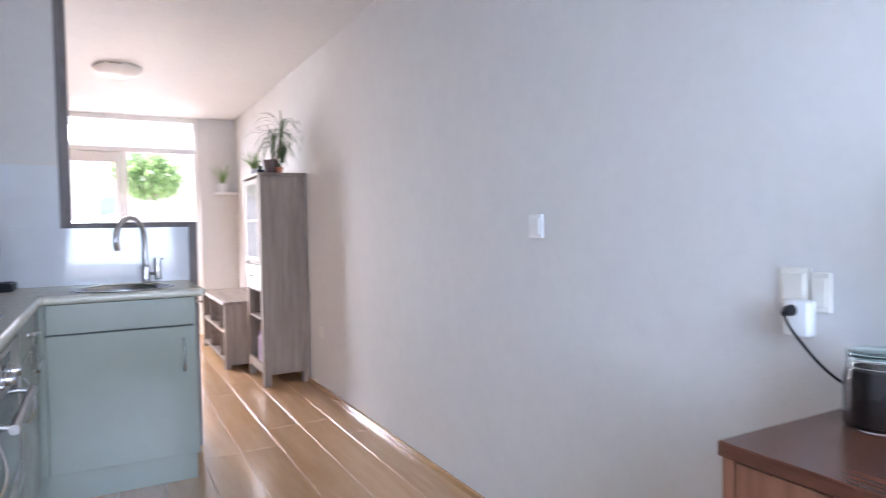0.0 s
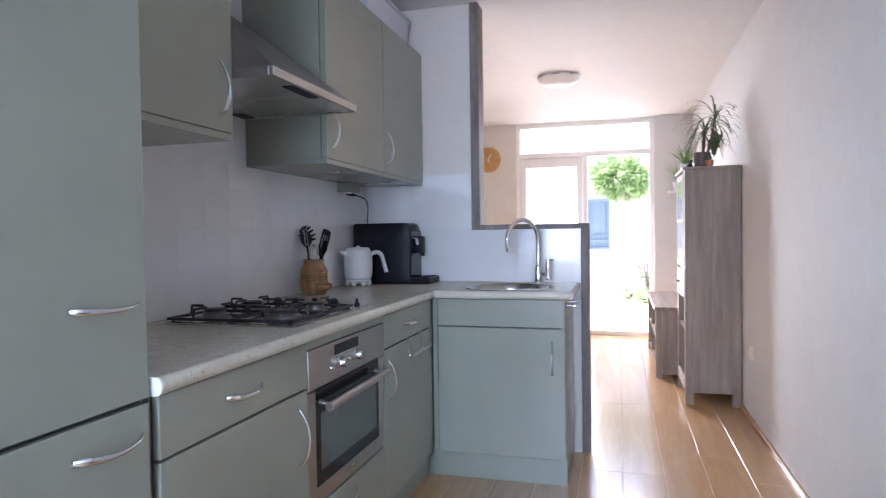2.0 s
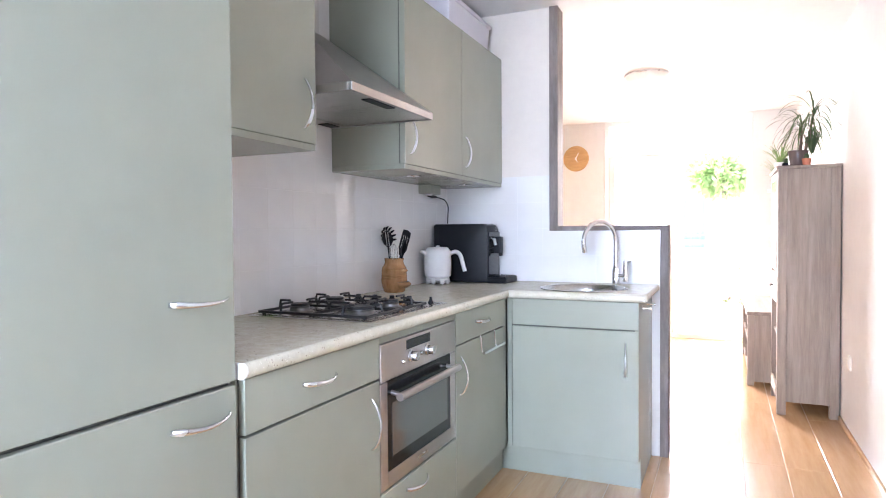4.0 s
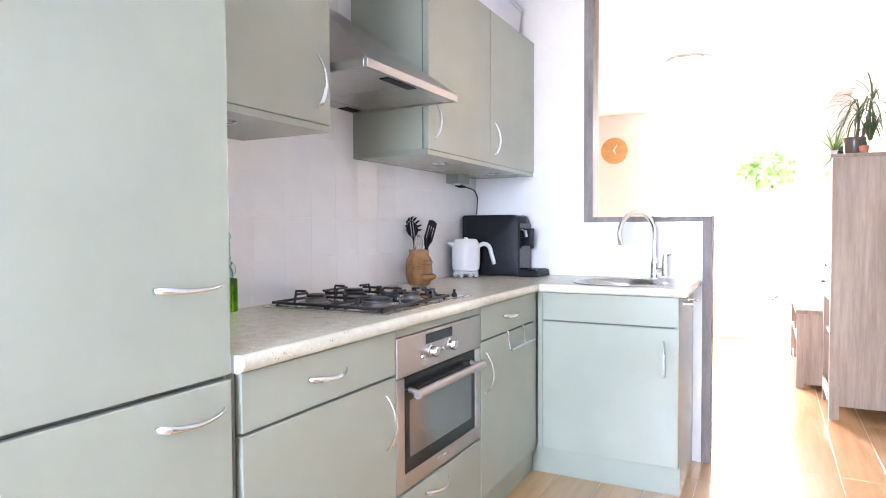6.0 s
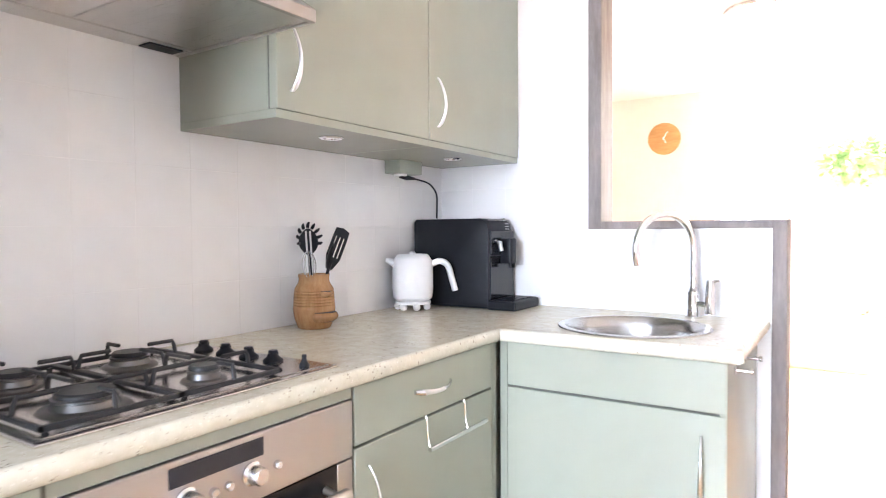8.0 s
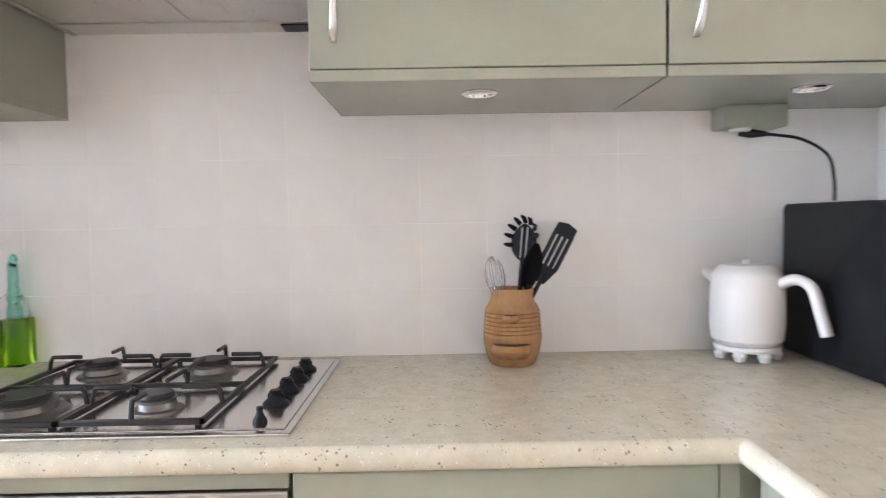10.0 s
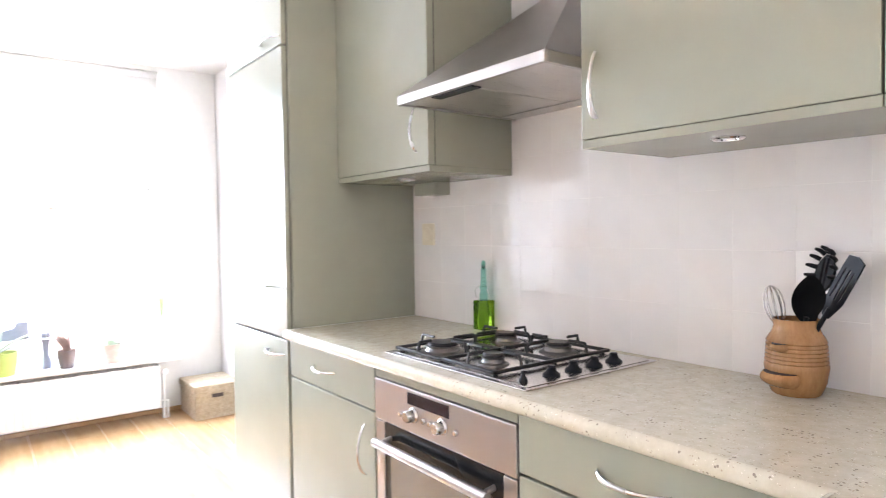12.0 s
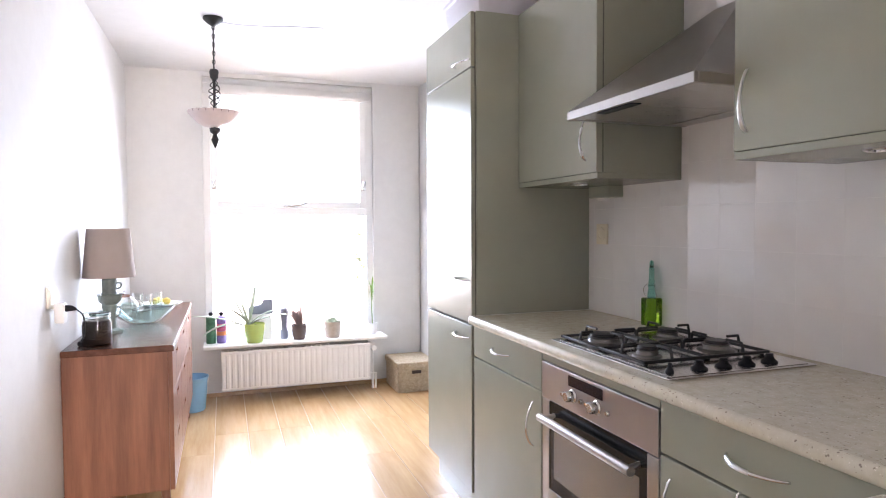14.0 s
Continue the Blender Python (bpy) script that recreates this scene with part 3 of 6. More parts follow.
for y, r in ((-1.642, 0.017), (-1.512, 0.017)):
    b = bm_new()
    lathe(b, [(0, 0.03), (r * 0.8, 0.03), (r * 0.95, 0.026), (r, 0.008), (r * 1.25, 0.004), (r * 1.25, 0), (0, 0)], 0.581, y, 0.797, 22, Matrix.Rotation(radians(90), 3, "Y"))
    part(panel, "knob", b, SATIN, True)
for y, z in ((-1.70, 0.789), (-1.592, 0.793), (-1.562, 0.793), (-1.455, 0.796)):
    b = bm_new()
    lathe(b, [(0, 0.01), (0.006, 0.01), (0.008, 0.007), (0.008, 0), (0, 0)], 0.581, y, z, 14, Matrix.Rotation(radians(90), 3, "Y"))
    part(panel, "button", b, SATIN, True)
b = bm_new()
gy0, gy1, gz0, gz1 = -1.80, -1.289, 0.446, 0.741
box(b, 0.557, 0.579, Y0 + 0.004, gy0, 0.396, 0.741, 0.002)
box(b, 0.557, 0.579, gy1, Y1 - 0.004, 0.396, 0.741, 0.002)
box(b, 0.557, 0.579, gy0, gy1, 0.396, gz0, 0.002)
odoor = part(oven, "door", b, STEEL_X)
b = bm_new()
box(b, 0.558, 0.5765, gy0, gy1, gz0, gz1)
part(odoor, "glass", b, DARKGLASS)
b = bm_new()
box(b, 0.5765, 0.578, gy0 + 0.032, gy1 - 0.032, gz0 + 0.045, gz1 - 0.075)
part(odoor, "window", b, OVENGLASS, False, "mirror-like coated glass")
b = bm_new()
sweep(b, [(0.618, -1.79, 0.693), (0.618, -1.302, 0.693)], 0.0135, 16)
for y in (-1.768, -1.324):
    sweep(b, [(0.575, y, 0.70), (0.616, y, 0.693)], 0.008, 10)
part(odoor, "handle", b, STEEL_X, True, "round steel bar handle")
b = bm_new()
box(b, 0.579, 0.5805, -1.585, -1.51, 0.42, 0.431)
part(odoor, "badge", b, SATIN)
b = bm_new()
box(b, 0.557, 0.577, Y0 + 0.003, Y1 - 0.003, 0.869, 0.893, 0.001, 1)
part(oven, "filler", b, GREEN)

ob_drawer = thing("base_cabinet", (0.3, -1.5475, 0), "sage green base cabinet with a drawer below an oven", "cabinet", "fitted kitchen base units")
carcass(ob_drawer, 0.0, 0.556, Y0, Y1, 0.148, 0.39)
b = bm_new()
box(b, 0.02, 0.522, Y0, Y1, 0.0, 0.148)
part(ob_drawer, "plinth", b, GREEN)
d = front_x(ob_drawer, "drawer", Y0, Y1, 0.152, 0.388)
bow(d, (FX, -1.68, 0.345), (FX, -1.52, 0.345), OUTX)

# cabinet right of the oven, with a towel rail
cab = thing("base_cabinet", (0.3, -0.94, 0), "sage green base cabinet with a chrome towel rail", "cabinet", "fitted kitchen base units")
Y0, Y1 = -1.238, -0.632
carcass(cab, 0.0, 0.556, Y0, -0.0, 0.148, 0.897)
gap_shade_strip(cab, Y0 + 0.004, Y1 - 0.002, 0.15, 0.89, 0.5605)
b = bm_new()
box(b, 0.02, 0.522, Y0, -0.475, 0.0, 0.148)
part(cab, "plinth", b, GREEN)
d = front_x(cab, "drawer", Y0, Y1, 0.762, 0.893)
bow(d, (FX, -1.02, 0.832), (FX, -0.86, 0.832), OUTX)
d = front_x(cab, "door", Y0, Y1, 0.152, 0.758)
bow(d, (FX, -1.195, 0.555), (FX, -1.195, 0.712), OUTX)
b = bm_new()
box(b, 0.556, 0.5785, Y1, -0.602, 0.15, 0.893, 0.001, 1)
part(cab, "filler", b, GREEN)
b = bm_new()
for y in (-0.98, -0.80):
    sweep(b, smooth_path([(0.57, y, 0.760), (0.588, y, 0.762), (0.591, y, 0.72), (0.598, y, 0.692), (0.612, y, 0.692)]), 0.003, 8)
sweep(b, [(0.612, -1.0, 0.692), (0.612, -0.72, 0.692)], 0.006, 12)
part(cab, "towel_rail", b, CHROME, True, "chrome towel rail hooked over the door")

# sink cabinet, facing the street side
sc = thing("sink_cabinet", (0.9, -0.3, 0), "sage green sink cabinet with one door beside the opening", "cabinet", "fitted kitchen base units")
b = bm_new()
box(b, 0.575, 1.192, -0.56, -0.002, 0.148, 0.74, 0.001, 1)
part(sc, "body", b, GREEN_IN)
# Dark strip painted for the shade around the sink fronts.
b = bm_new()
box(b, 0.604, 1.196, -0.5645, -0.5605, 0.15, 0.89)
part(sc, "gap_shade", b, GAP)
b = bm_new()
box(b, 1.192, 1.21, -0.578, -0.002, 0.148, 0.893, 0.0015)
box(b, 1.192, 1.208, -0.492, -0.002, 0.0, 0.148)
part(sc, "side_panel", b, GREEN)
b = bm_new()
box(b, 0.524, 1.192, -0.492, -0.475, 0.0, 0.148, 0.001, 1)
part(sc, "plinth", b, GREEN)
for nm, z0, z1 in (("drawer_front", 0.762, 0.893), ("door", 0.152, 0.758)):
    b = bm_new()
    box(b, 0.6055, 1.2075, -0.58, -0.561, z0 + 0.0012, z1 - 0.0012, 0.0025)
    d = part(sc, nm, b, GREEN)
bow(d, (1.15, -0.58, 0.545), (1.15, -0.58, 0.703), (0, -1, 0))
b = bm_new()
box(b, 0.578, 0.602, -0.574, -0.556, 0.15, 0.893, 0.001, 1)
part(sc, "filler", b, GREEN)
for y in (-0.47, -0.28):
    b = bm_new()
    lathe(b, [(0, 0.0), (0.01, 0), (0.01, 0.004), (0.005, 0.006), (0.004, 0.035), (0.008, 0.038), (0.008, 0.044), (0, 0.045)], 1.21, y, 0.855, 14, Matrix.Rotation(radians(90), 3, "Y"))
    part(sc, "towel_hook", b, CHROME, True)

# worktop: an L with a rolled front edge and a round cut-out for the sink
SX, SY, SR = 0.915, -0.36, 0.21
wt = thing("worktop", (0.3, -1.2, 0.895), "cream speckled laminate worktop with a rolled edge", "worktop")
zb, zt = 0.895, 0.932
prof = [(0.0, zb), (0.585, zb)] + [(0.585 + 0.016 * math.sin(a), zb + 0.019 - 0.019 * math.cos(a)) for a in np.linspace(0.25, math.pi - 0.25, 9)] + [(0.585, zt), (0.0, zt)]
b = bm_new()
prism(b, [(float(x), float(z)) for x, z in prof], "y", -2.467, -0.6)
part(wt, "long_slab", b, TOP, True)
b = bm_new()
NS = 48
ring_t, ring_b, out_t, out_b = [], [], [], []
ox0, ox1, oy0, oy1 = 0.585, 1.235, -0.6, -0.0
for k in range(NS):
    a = 2 * math.pi * (k + 0.5) / NS
    ca, sa = math.cos(a), math.sin(a)
    px, py = SX + (SR - 0.004) * ca, SY + (SR - 0.004) * sa
    s = min(((ox1 - SX) / ca if ca > 0 else (ox0 - SX) / ca) if abs(ca) > 1e-6 else 9, ((oy1 - SY) / sa if sa > 0 else (oy0 - SY) / sa) if abs(sa) > 1e-6 else 9)
    qx, qy = SX + s * ca, SY + s * sa
    ring_t.append(b.verts.new((px, py, zt)))
    ring_b.append(b.verts.new((px, py, zb)))
    out_t.append(b.verts.new((qx, qy, zt)))
    out_b.append(b.verts.new((qx, qy, zb)))
for k in range(NS):
    j = (k + 1) % NS
    b.faces.new((ring_t[k], ring_t[j], out_t[j], out_t[k]))
    b.faces.new((ring_b[j], ring_b[k], out_b[k], out_b[j]))
    b.faces.new((ring_t[j], ring_t[k], ring_b[k], ring_b[j]))
for cx, cy in ((ox0, oy0), (ox1, oy0), (ox1, oy1), (ox0, oy1)):
    near = sorted(range(NS), key=lambda k: (out_t[k].co.x - cx) ** 2 + (out_t[k].co.y - cy) ** 2)[:2]
    k, j = sorted(near)
    ct = b.verts.new((cx, cy, zt))
    b.faces.new((out_t[k], out_t[j], ct))
box(b, 0.0, ox0, oy0, oy1, zb, zt)
part(wt, "corner_slab", b, TOP)
b = bm_new()
nose = [(-0.6 - 0.016 * math.sin(a), zb + 0.019 - 0.019 * math.cos(a)) for a in np.linspace(0.0, math.pi, 11)]
prism(b, [(float(y), float(z)) for y, z in nose], "x", 0.597, 1.235)
prism(b, [(float(1.235 + 0.014 * math.sin(a)), float(zb + 0.019 - 0.019 * math.cos(a))) for a in np.linspace(0.0, math.pi, 11)], "y", -0.6, -0.001)
lathe(b, [(0.016, zb + 0.006), (0.016, zt - 0.006), (0.010, zt - 0.001), (0, zt - 0.001)], 1.234, -0.6, 0, 16)
part(wt, "rolled_edge", b, TOP, True)
b = bm_new()
prism(b, [(float(x), float(z)) for x, z in prof], "y", -2.473, -2.467)
part(wt, "end_cap", b, CAP, True, "white plastic end cap")

# round steel sink
b = bm_new()
lathe(b, [(SR + 0.012, 0.0), (SR + 0.010, 0.003), (SR - 0.008, 0.004), (SR - 0.016, -0.004), (SR - 0.022, -0.03), (SR - 0.03, -0.13), (SR - 0.06, -0.152), (0.03, -0.158), (0.0, -0.159)], SX, SY, 0.9325, 48)
sk = thing("sink", (SX, SY, 0.932), "round brushed steel sink set into the worktop", "sink")
part(sk, "bowl", b, SINKSTEEL, True)
b = bm_new()
lathe(b, [(0.036, -0.156), (0.034, -0.152), (0.026, -0.153), (0.0, -0.155)], SX, SY, 0.9325, 28)
part(sk, "drain", b, CHROME, True)

# tall swan-neck tap with a side lever
tp = thing("kitchen_tap", (1.03, -0.075, 0.937), "polished chrome swan-neck tap with a side lever", "tap")
b = bm_new()
lathe(b, [(0, 0), (0.027, 0), (0.027, 0.006), (0.022, 0.012), (0.0205, 0.03), (0.0205, 0.085), (0.016, 0.09), (0.014, 0.1), (0, 0.1)], 1.03, -0.075, 0.937, 26)
part(tp, "base", b, CHROME, True)
b = bm_new()
tw = Vector((-0.62, -0.78, 0))
tb = Vector((1.03, -0.075, 1.02))
pts = [tb, tb + Vector((0, 0, 0.07)), tb + Vector((0, 0, 0.145))]
for k in range(1, 15):
    a = math.pi * 1.06 * k / 14
    pts.append(tb + Vector((0, 0, 0.145)) + tw * (0.112 * (1 - math.cos(a))) + Vector((0, 0, 0.112 * math.sin(a))))
pts.append(pts[-1] + Vector((0.004, 0.005, -0.03)))
sweep(b, pts, [0.012] * (len(pts) - 2) + [0.0128, 0.0128], 16)
part(tp, "spout", b, CHROME, True)
b = bm_new()
sweep(b, [(1.03, -0.075, 0.985), (1.082, -0.10, 0.985)], 0.009, 12)
sweep(b, [(1.085, -0.102, 0.955), (1.085, -0.102, 1.0), (1.087, -0.104, 1.065)], [0.0165, 0.0165, 0.0135], 16)
sweep(b, [(1.087, -0.104, 1.058), (1.112, -0.115, 1.063)], [0.006, 0.004], 10)
part(tp, "lever", b, CHROME, True)
tp.location.z = 0.932


# ---------------------------------------------------------------- hob
hob = thing("gas_hob", (0.3, -1.546, 0.937), "stainless steel four-burner gas hob with black grates", "hob")
HX0, HX1, HY0, HY1 = 0.055, 0.547, -1.845, -1.247
b = bm_new()
outline = [(HX0, HY0), (HX1, HY0), (HX1, HY1), (HX0, HY1)]
box(b, HX0, HX1, HY0, HY1, 0.9372, 0.9425, 0.002)
box(b, HX0 + 0.018, HX1 - 0.018, HY0 + 0.018, HY1 - 0.012, 0.9425, 0.9445, 0.0015)
part(hob, "tray", b, HOBSTEEL)
burners = ((0.175, -1.714, 0.032), (0.425, -1.714, 0.046), (0.175, -1.4925, 0.036), (0.425, -1.4925, 0.028))
for bx, by, r in burners:
    b = bm_new()
    lathe(b, [(0, 0.0), (r * 1.55, 0.0), (r * 1.45, 0.004), (r * 1.15, 0.006), (r * 1.05, 0.016), (r * 1.1, 0.018), (r * 1.1, 0.021), (r * 0.98, 0.022), (0, 0.022)], bx, by, 0.9445, 30)
    bn = part(hob, "burner", b, BURN, True)
    b = bm_new()
    lathe(b, [(r * 0.98, 0.022), (r * 0.98, 0.028), (r * 0.9, 0.031), (0, 0.031)], bx, by, 0.9447, 30)
    part(bn, "burner_cap", b, IRON, True)
for gy0, gy1 in ((-1.822, -1.606), (-1.600, -1.385)):
    b = bm_new()
    gx0, gx1, gz = HX0 + 0.03, HX1 - 0.032, 0.953
    for p, q in (((gx0, gy0), (gx1, gy0)), ((gx0, gy1), (gx1, gy1)), ((gx0, gy0), (gx0, gy1)), ((gx1, gy0), (gx1, gy1)), ((0.30, gy0), (0.30, gy1))):
        box(b, min(p[0], q[0]) - 0.0045, max(p[0], q[0]) + 0.0045, min(p[1], q[1]) - 0.0045, max(p[1], q[1]) + 0.0045, gz - 0.004, gz + 0.005, 0.0015, 1)
    for cx in (gx0 + 0.01, 0.293, 0.307, gx1 - 0.01):
        for cy in (gy0 + 0.01, gy1 - 0.01):
            box(b, cx - 0.004, cx + 0.004, cy - 0.004, cy + 0.004, 0.9445, gz)
    for bx, by, r in burners:
        if not gy0 < by < gy1:
            continue
        xa = gx0 if bx < 0.3 else 0.30
        xb = 0.30 if bx < 0.3 else gx1
        for s, wall in (((1, 0), xb), ((-1, 0), xa), ((0, 1), gy1), ((0, -1), gy0)):
            if s[0]:
                e, tip = Vector((wall, by, gz)), Vector((bx + s[0] * 0.042, by, 0.983))
                step = Vector((-s[0] * 0.004, 0, 0.022))
            else:
                e, tip = Vector((bx, wall, gz)), Vector((bx, by + s[1] * 0.042, 0.983))
                step = Vector((0, -s[1] * 0.004, 0.022))
            knee = e + step
            top = Vector((e.x * 0.88 + tip.x * 0.12, e.y * 0.88 + tip.y * 0.12, 0.983))
            sweep(b, [e, knee, top, e.lerp(tip, 0.5) * 1.0 + Vector((0, 0, 0.983 - e.lerp(tip, 0.5).z)), tip], 0.0043, 8)
    part(hob, "pan_support", b, IRON, True)
for k, x in enumerate((0.50, 0.405, 0.325, 0.245, 0.165)):
    b = bm_new()
    r = 0.011 if k == 0 else 0.022
    lathe(b, [(0, 0), (r, 0), (r, 0.004), (r * 0.62, 0.011), (r * 0.42, 0.017), (r * 0.5, 0.022), (r * 0.4, 0.025), (0, 0.025)], x, -1.303, 0.9445, 18)
    if k:
        box(b, x - 0.004, x + 0.004, -1.303 - r * 0.6, -1.303 + r * 0.6, 0.951, 0.964, 0.002)
    part(hob, "knob", b, BLACK, True)
hob.location.z = 0.932


# ---------------------------------------------------------------- wall cabinets and hood
def wall_cabinet(y0, y1, doors, label, z0=1.485, z1=2.235):
    w = thing("wall_cabinet", (0.17, (y0 + y1) / 2, z0), label, "cabinet", "wall cabinets over the worktop")
    bb = bm_new()
    box(bb, -0.006, 0.33, y0, y1, 1.505, z1, 0.001, 1)
    part(w, "body", bb, GREEN)
    bb = bm_new()
    box(bb, -0.004, 0.357, y0, y1, z0, 1.505, 0.0015)
    part(w, "light_rail", bb, GREEN)
    # Shade between the doors, drawn as a dark strip on the body.
    bb = bm_new()
    box(bb, 0.33, 0.334, y0 + 0.003, y1 - 0.003, 1.508, z1 - 0.003)
    part(w, "gap_shade", bb, GAP)
    for a, c, hy in doors:
        bb = bm_new()
        box(bb, 0.3345, 0.361, a + 0.0012, c - 0.0012, 1.5058, z1 - 0.001, 0.0025)
        dd = part(w, "door", bb, GREEN)
        bow(dd, (0.361, hy, 1.55), (0.361, hy, 1.705), OUTX, 0.028)
    return w


wall_cabinet(-2.472, -1.862, ((-2.472, -1.862, -1.925),), "sage green wall cabinet with one door and bow handle")
wall_cabinet(-1.242, -0.626, ((-1.242, -0.626, -1.197),), "sage green wall cabinet with a plain slab door")
wall_cabinet(-0.624, -0.002, ((-0.624, -0.002, -0.578),), "sage green wall cabinet in the tiled corner")
for x, y in ((0.24, -2.17), (0.247, -0.942), (0.247, -0.31)):
    sp = thing("cabinet_spotlight", (x, y, 1.485), "small round recessed chrome spotlight under a cabinet", "spotlight", "spotlights under the cabinets")
    b = bm_new()
    lathe(b, [(0.034, 0.0), (0.034, -0.003), (0.030, -0.006), (0.024, -0.0055), (0.023, -0.001), (0.034, 0.0)], x, y, 1.4851, 26)
    part(sp, "ring", b, CHROME, True)
    b = bm_new()
    lathe(b, [(0, -0.0015), (0.0235, -0.0015), (0.0235, 0.0), (0, 0.0)], x, y, 1.4851, 22)
    part(sp, "lens", b, FROST, True)

# cooker hood: shallow canopy, sloped steel pyramid, chimney
hd = thing("cooker_hood", (0.24, -1.545, 1.67), "stainless steel pyramid cooker hood between the wall cabinets", "cooker hood")
b = bm_new()
h0, h1, HDY = -1.846, -1.24, -1.53
box(b, 0.472, 0.486, h0, h1, 1.674, 1.702, 0.002)
box(b, 0.0, 0.472, h0, h0 + 0.012, 1.674, 1.702, 0.002)
box(b, 0.0, 0.472, h1 - 0.012, h1, 1.674, 1.702, 0.002)
rim = part(hd, "rim", b, STEEL_X)
b = bm_new()
lo = [b.verts.new(p) for p in ((0.0, h0, 1.702), (0.484, h0, 1.702), (0.484, h1, 1.702), (0.0, h1, 1.702))]
hi = [b.verts.new(p) for p in ((0.0, HDY - 0.055, 2.0), (0.11, HDY - 0.055, 2.0), (0.11, HDY + 0.055, 2.0), (0.0, HDY + 0.055, 2.0))]
for k in range(4):
    b.faces.new((lo[k], lo[(k + 1) % 4], hi[(k + 1) % 4], hi[k]))
b.faces.new(hi)
b.faces.new(lo[::-1])
part(hd, "canopy", b, STEEL_X)
b = bm_new()
box(b, -0.004, 0.107, HDY - 0.052, HDY + 0.052, 1.999, CEILING - 0.001, 0.003)
part(hd, "chimney", b, STEEL)
for y0, y1 in ((h0 + 0.013, -1.5475), (-1.5445, h1 - 0.013)):
    b = bm_new()
    box(b, 0.075, 0.425, y0, y1, 1.679, 1.686, 0.002)
    part(hd, "filter", b, STEEL)
for xa, xb in ((0.0, 0.073), (0.427, 0.471)):
    b = bm_new()
    box(b, xa, xb, h0 + 0.013, h1 - 0.013, 1.6765, 1.685, 0.001, 1)
    part(hd, "underside_strip", b, STEEL)
for xa, xb, ya, yb in ((0.43, 0.466, -1.70, -1.52), (0.012, 0.06, -1.36, -1.27)):
    b = bm_new()
    box(b, xa, xb, ya, yb, 1.673, 1.677, 0.001, 1)
    part(hd, "switch_slot", b, BLACK)

# surface sockets below the wall cabinets
def corner_socket(y0, y1, label):
    s = thing("cabinet_socket", (0.05, (y0 + y1) / 2, 1.485), label, "socket", "sockets under the wall cabinets")
    bb = bm_new()
    box(bb, 0.0, 0.075, y0, y1, 1.436, 1.485, 0.004)
    part(s, "housing", bb, GREEN_IN)
    bb = bm_new()
    lathe(bb, [(0.024, 0.0), (0.024, -0.007), (0.018, -0.009), (0.0, -0.006)], 0.038, (y0 + y1) / 2 - 0.02, 1.436, 22)
    part(s, "outlet", bb, WHITE, True)
    return s


corner_socket(-2.36, -2.215, "grey-green socket housing with a white outlet underneath")
corner_socket(-0.395, -0.255, "grey-green socket housing with a black plug")
b = bm_new()
box(b, 0.0, 0.011, -2.40, -2.32, 1.235, 1.325, 0.003)
s = thing("wall_socket", (0.0, -2.36, 1.28), "ivory single wall socket on white tiles", "socket")
part(s, "plate", b, IVORY)
b = bm_new()
lathe(b, [(0.030, 0.0), (0.028, 0.003), (0.021, 0.0035), (0.019, -0.004), (0, -0.005)], 0.011, -2.36, 1.28, 24, Matrix.Rotation(radians(90), 3, "Y"))
part(s, "outlet", b, IVORY, True)


# ---------------------------------------------------------------- things on the worktop
WT = 0.932
rng = random.Random(7)

# green bottle with swing-top wire
bt = thing("glass_bottle", (0.033, -1.983, WT), "tall teal glass bottle half full of green liquid", "bottle")
b = bm_new()
box(b, 0.004, 0.062, -2.012, -1.954, WT, WT + 0.108, 0.006)
part(bt, "liquid", b, GREENLIQ, True, "bright green liquid in the bottle")
b = bm_new()
for cy, cz, r in ((0.006, 0.238, 0.016), (-0.02, 0.226, 0.011)):
    lathe(b, [(0, -r), (r * 0.7, -r * 0.7), (r, 0), (r * 0.7, r * 0.7), (0, r)], 0.033 + 0.65 * cy, -1.983 + 0.76 * cy, WT + cz, 16)
lathe(b, [(0.0, 0.109), (0.027, 0.109), (0.026, 0.13), (0.019, 0.143), (0.024, 0.15), (0.025, 0.157), (0.018, 0.163), (0.0215, 0.172), (0.017, 0.18), (0.0185, 0.195), (0.0165, 0.208), (0.018, 0.218), (0.014, 0.228), (0.0, 0.236)], 0.033, -1.983, WT, 20)
for v in b.verts:
    across = (-0.76 * (v.co.x - 0.033) + 0.65 * (v.co.y + 1.983)) * 0.4
    v.co.x += 0.76 * across
    v.co.y -= 0.65 * across
part(bt, "neck", b, TEALGLASS, True, "teal ribbed glass neck")
for sy in (-1, 1):
    b = bm_new()
    sweep(b, smooth_path([(0.033, -1.983 + sy * 0.016, WT + 0.165), (0.043, -1.983 + sy * 0.034, WT + 0.145), (0.038, -1.983 + sy * 0.037, WT + 0.118), (0.033, -1.983 + sy * 0.03, WT + 0.112)]), 0.0013, 6)
    part(bt, "wire_clip", b, SATIN, True)

# turned wooden utensil pot with carved pockets
PX, PY = 0.10, -0.868
po = thing("utensil_pot", (PX, PY, WT), "varnished turned wooden pot with carved pockets", "utensil pot")
b = bm_new()
prof = [(0.0, 0.0), (0.045, 0.0), (0.050, 0.004), (0.059, 0.028), (0.0635, 0.058)]
for k in range(6):
    z = 0.066 + k * 0.0085
    prof += [(0.0632 - k * 0.0006, z), (0.0612 - k * 0.0006, z + 0.003), (0.0632 - k * 0.0006, z + 0.006)]
prof += [(0.055, 0.125), (0.0475, 0.137), (0.0452, 0.148), (0.0475, 0.163), (0.044, 0.163), (0.041, 0.13), (0.050, 0.06), (0.042, 0.012), (0.0, 0.01)]
lathe(b, prof, PX, PY, WT, 36)
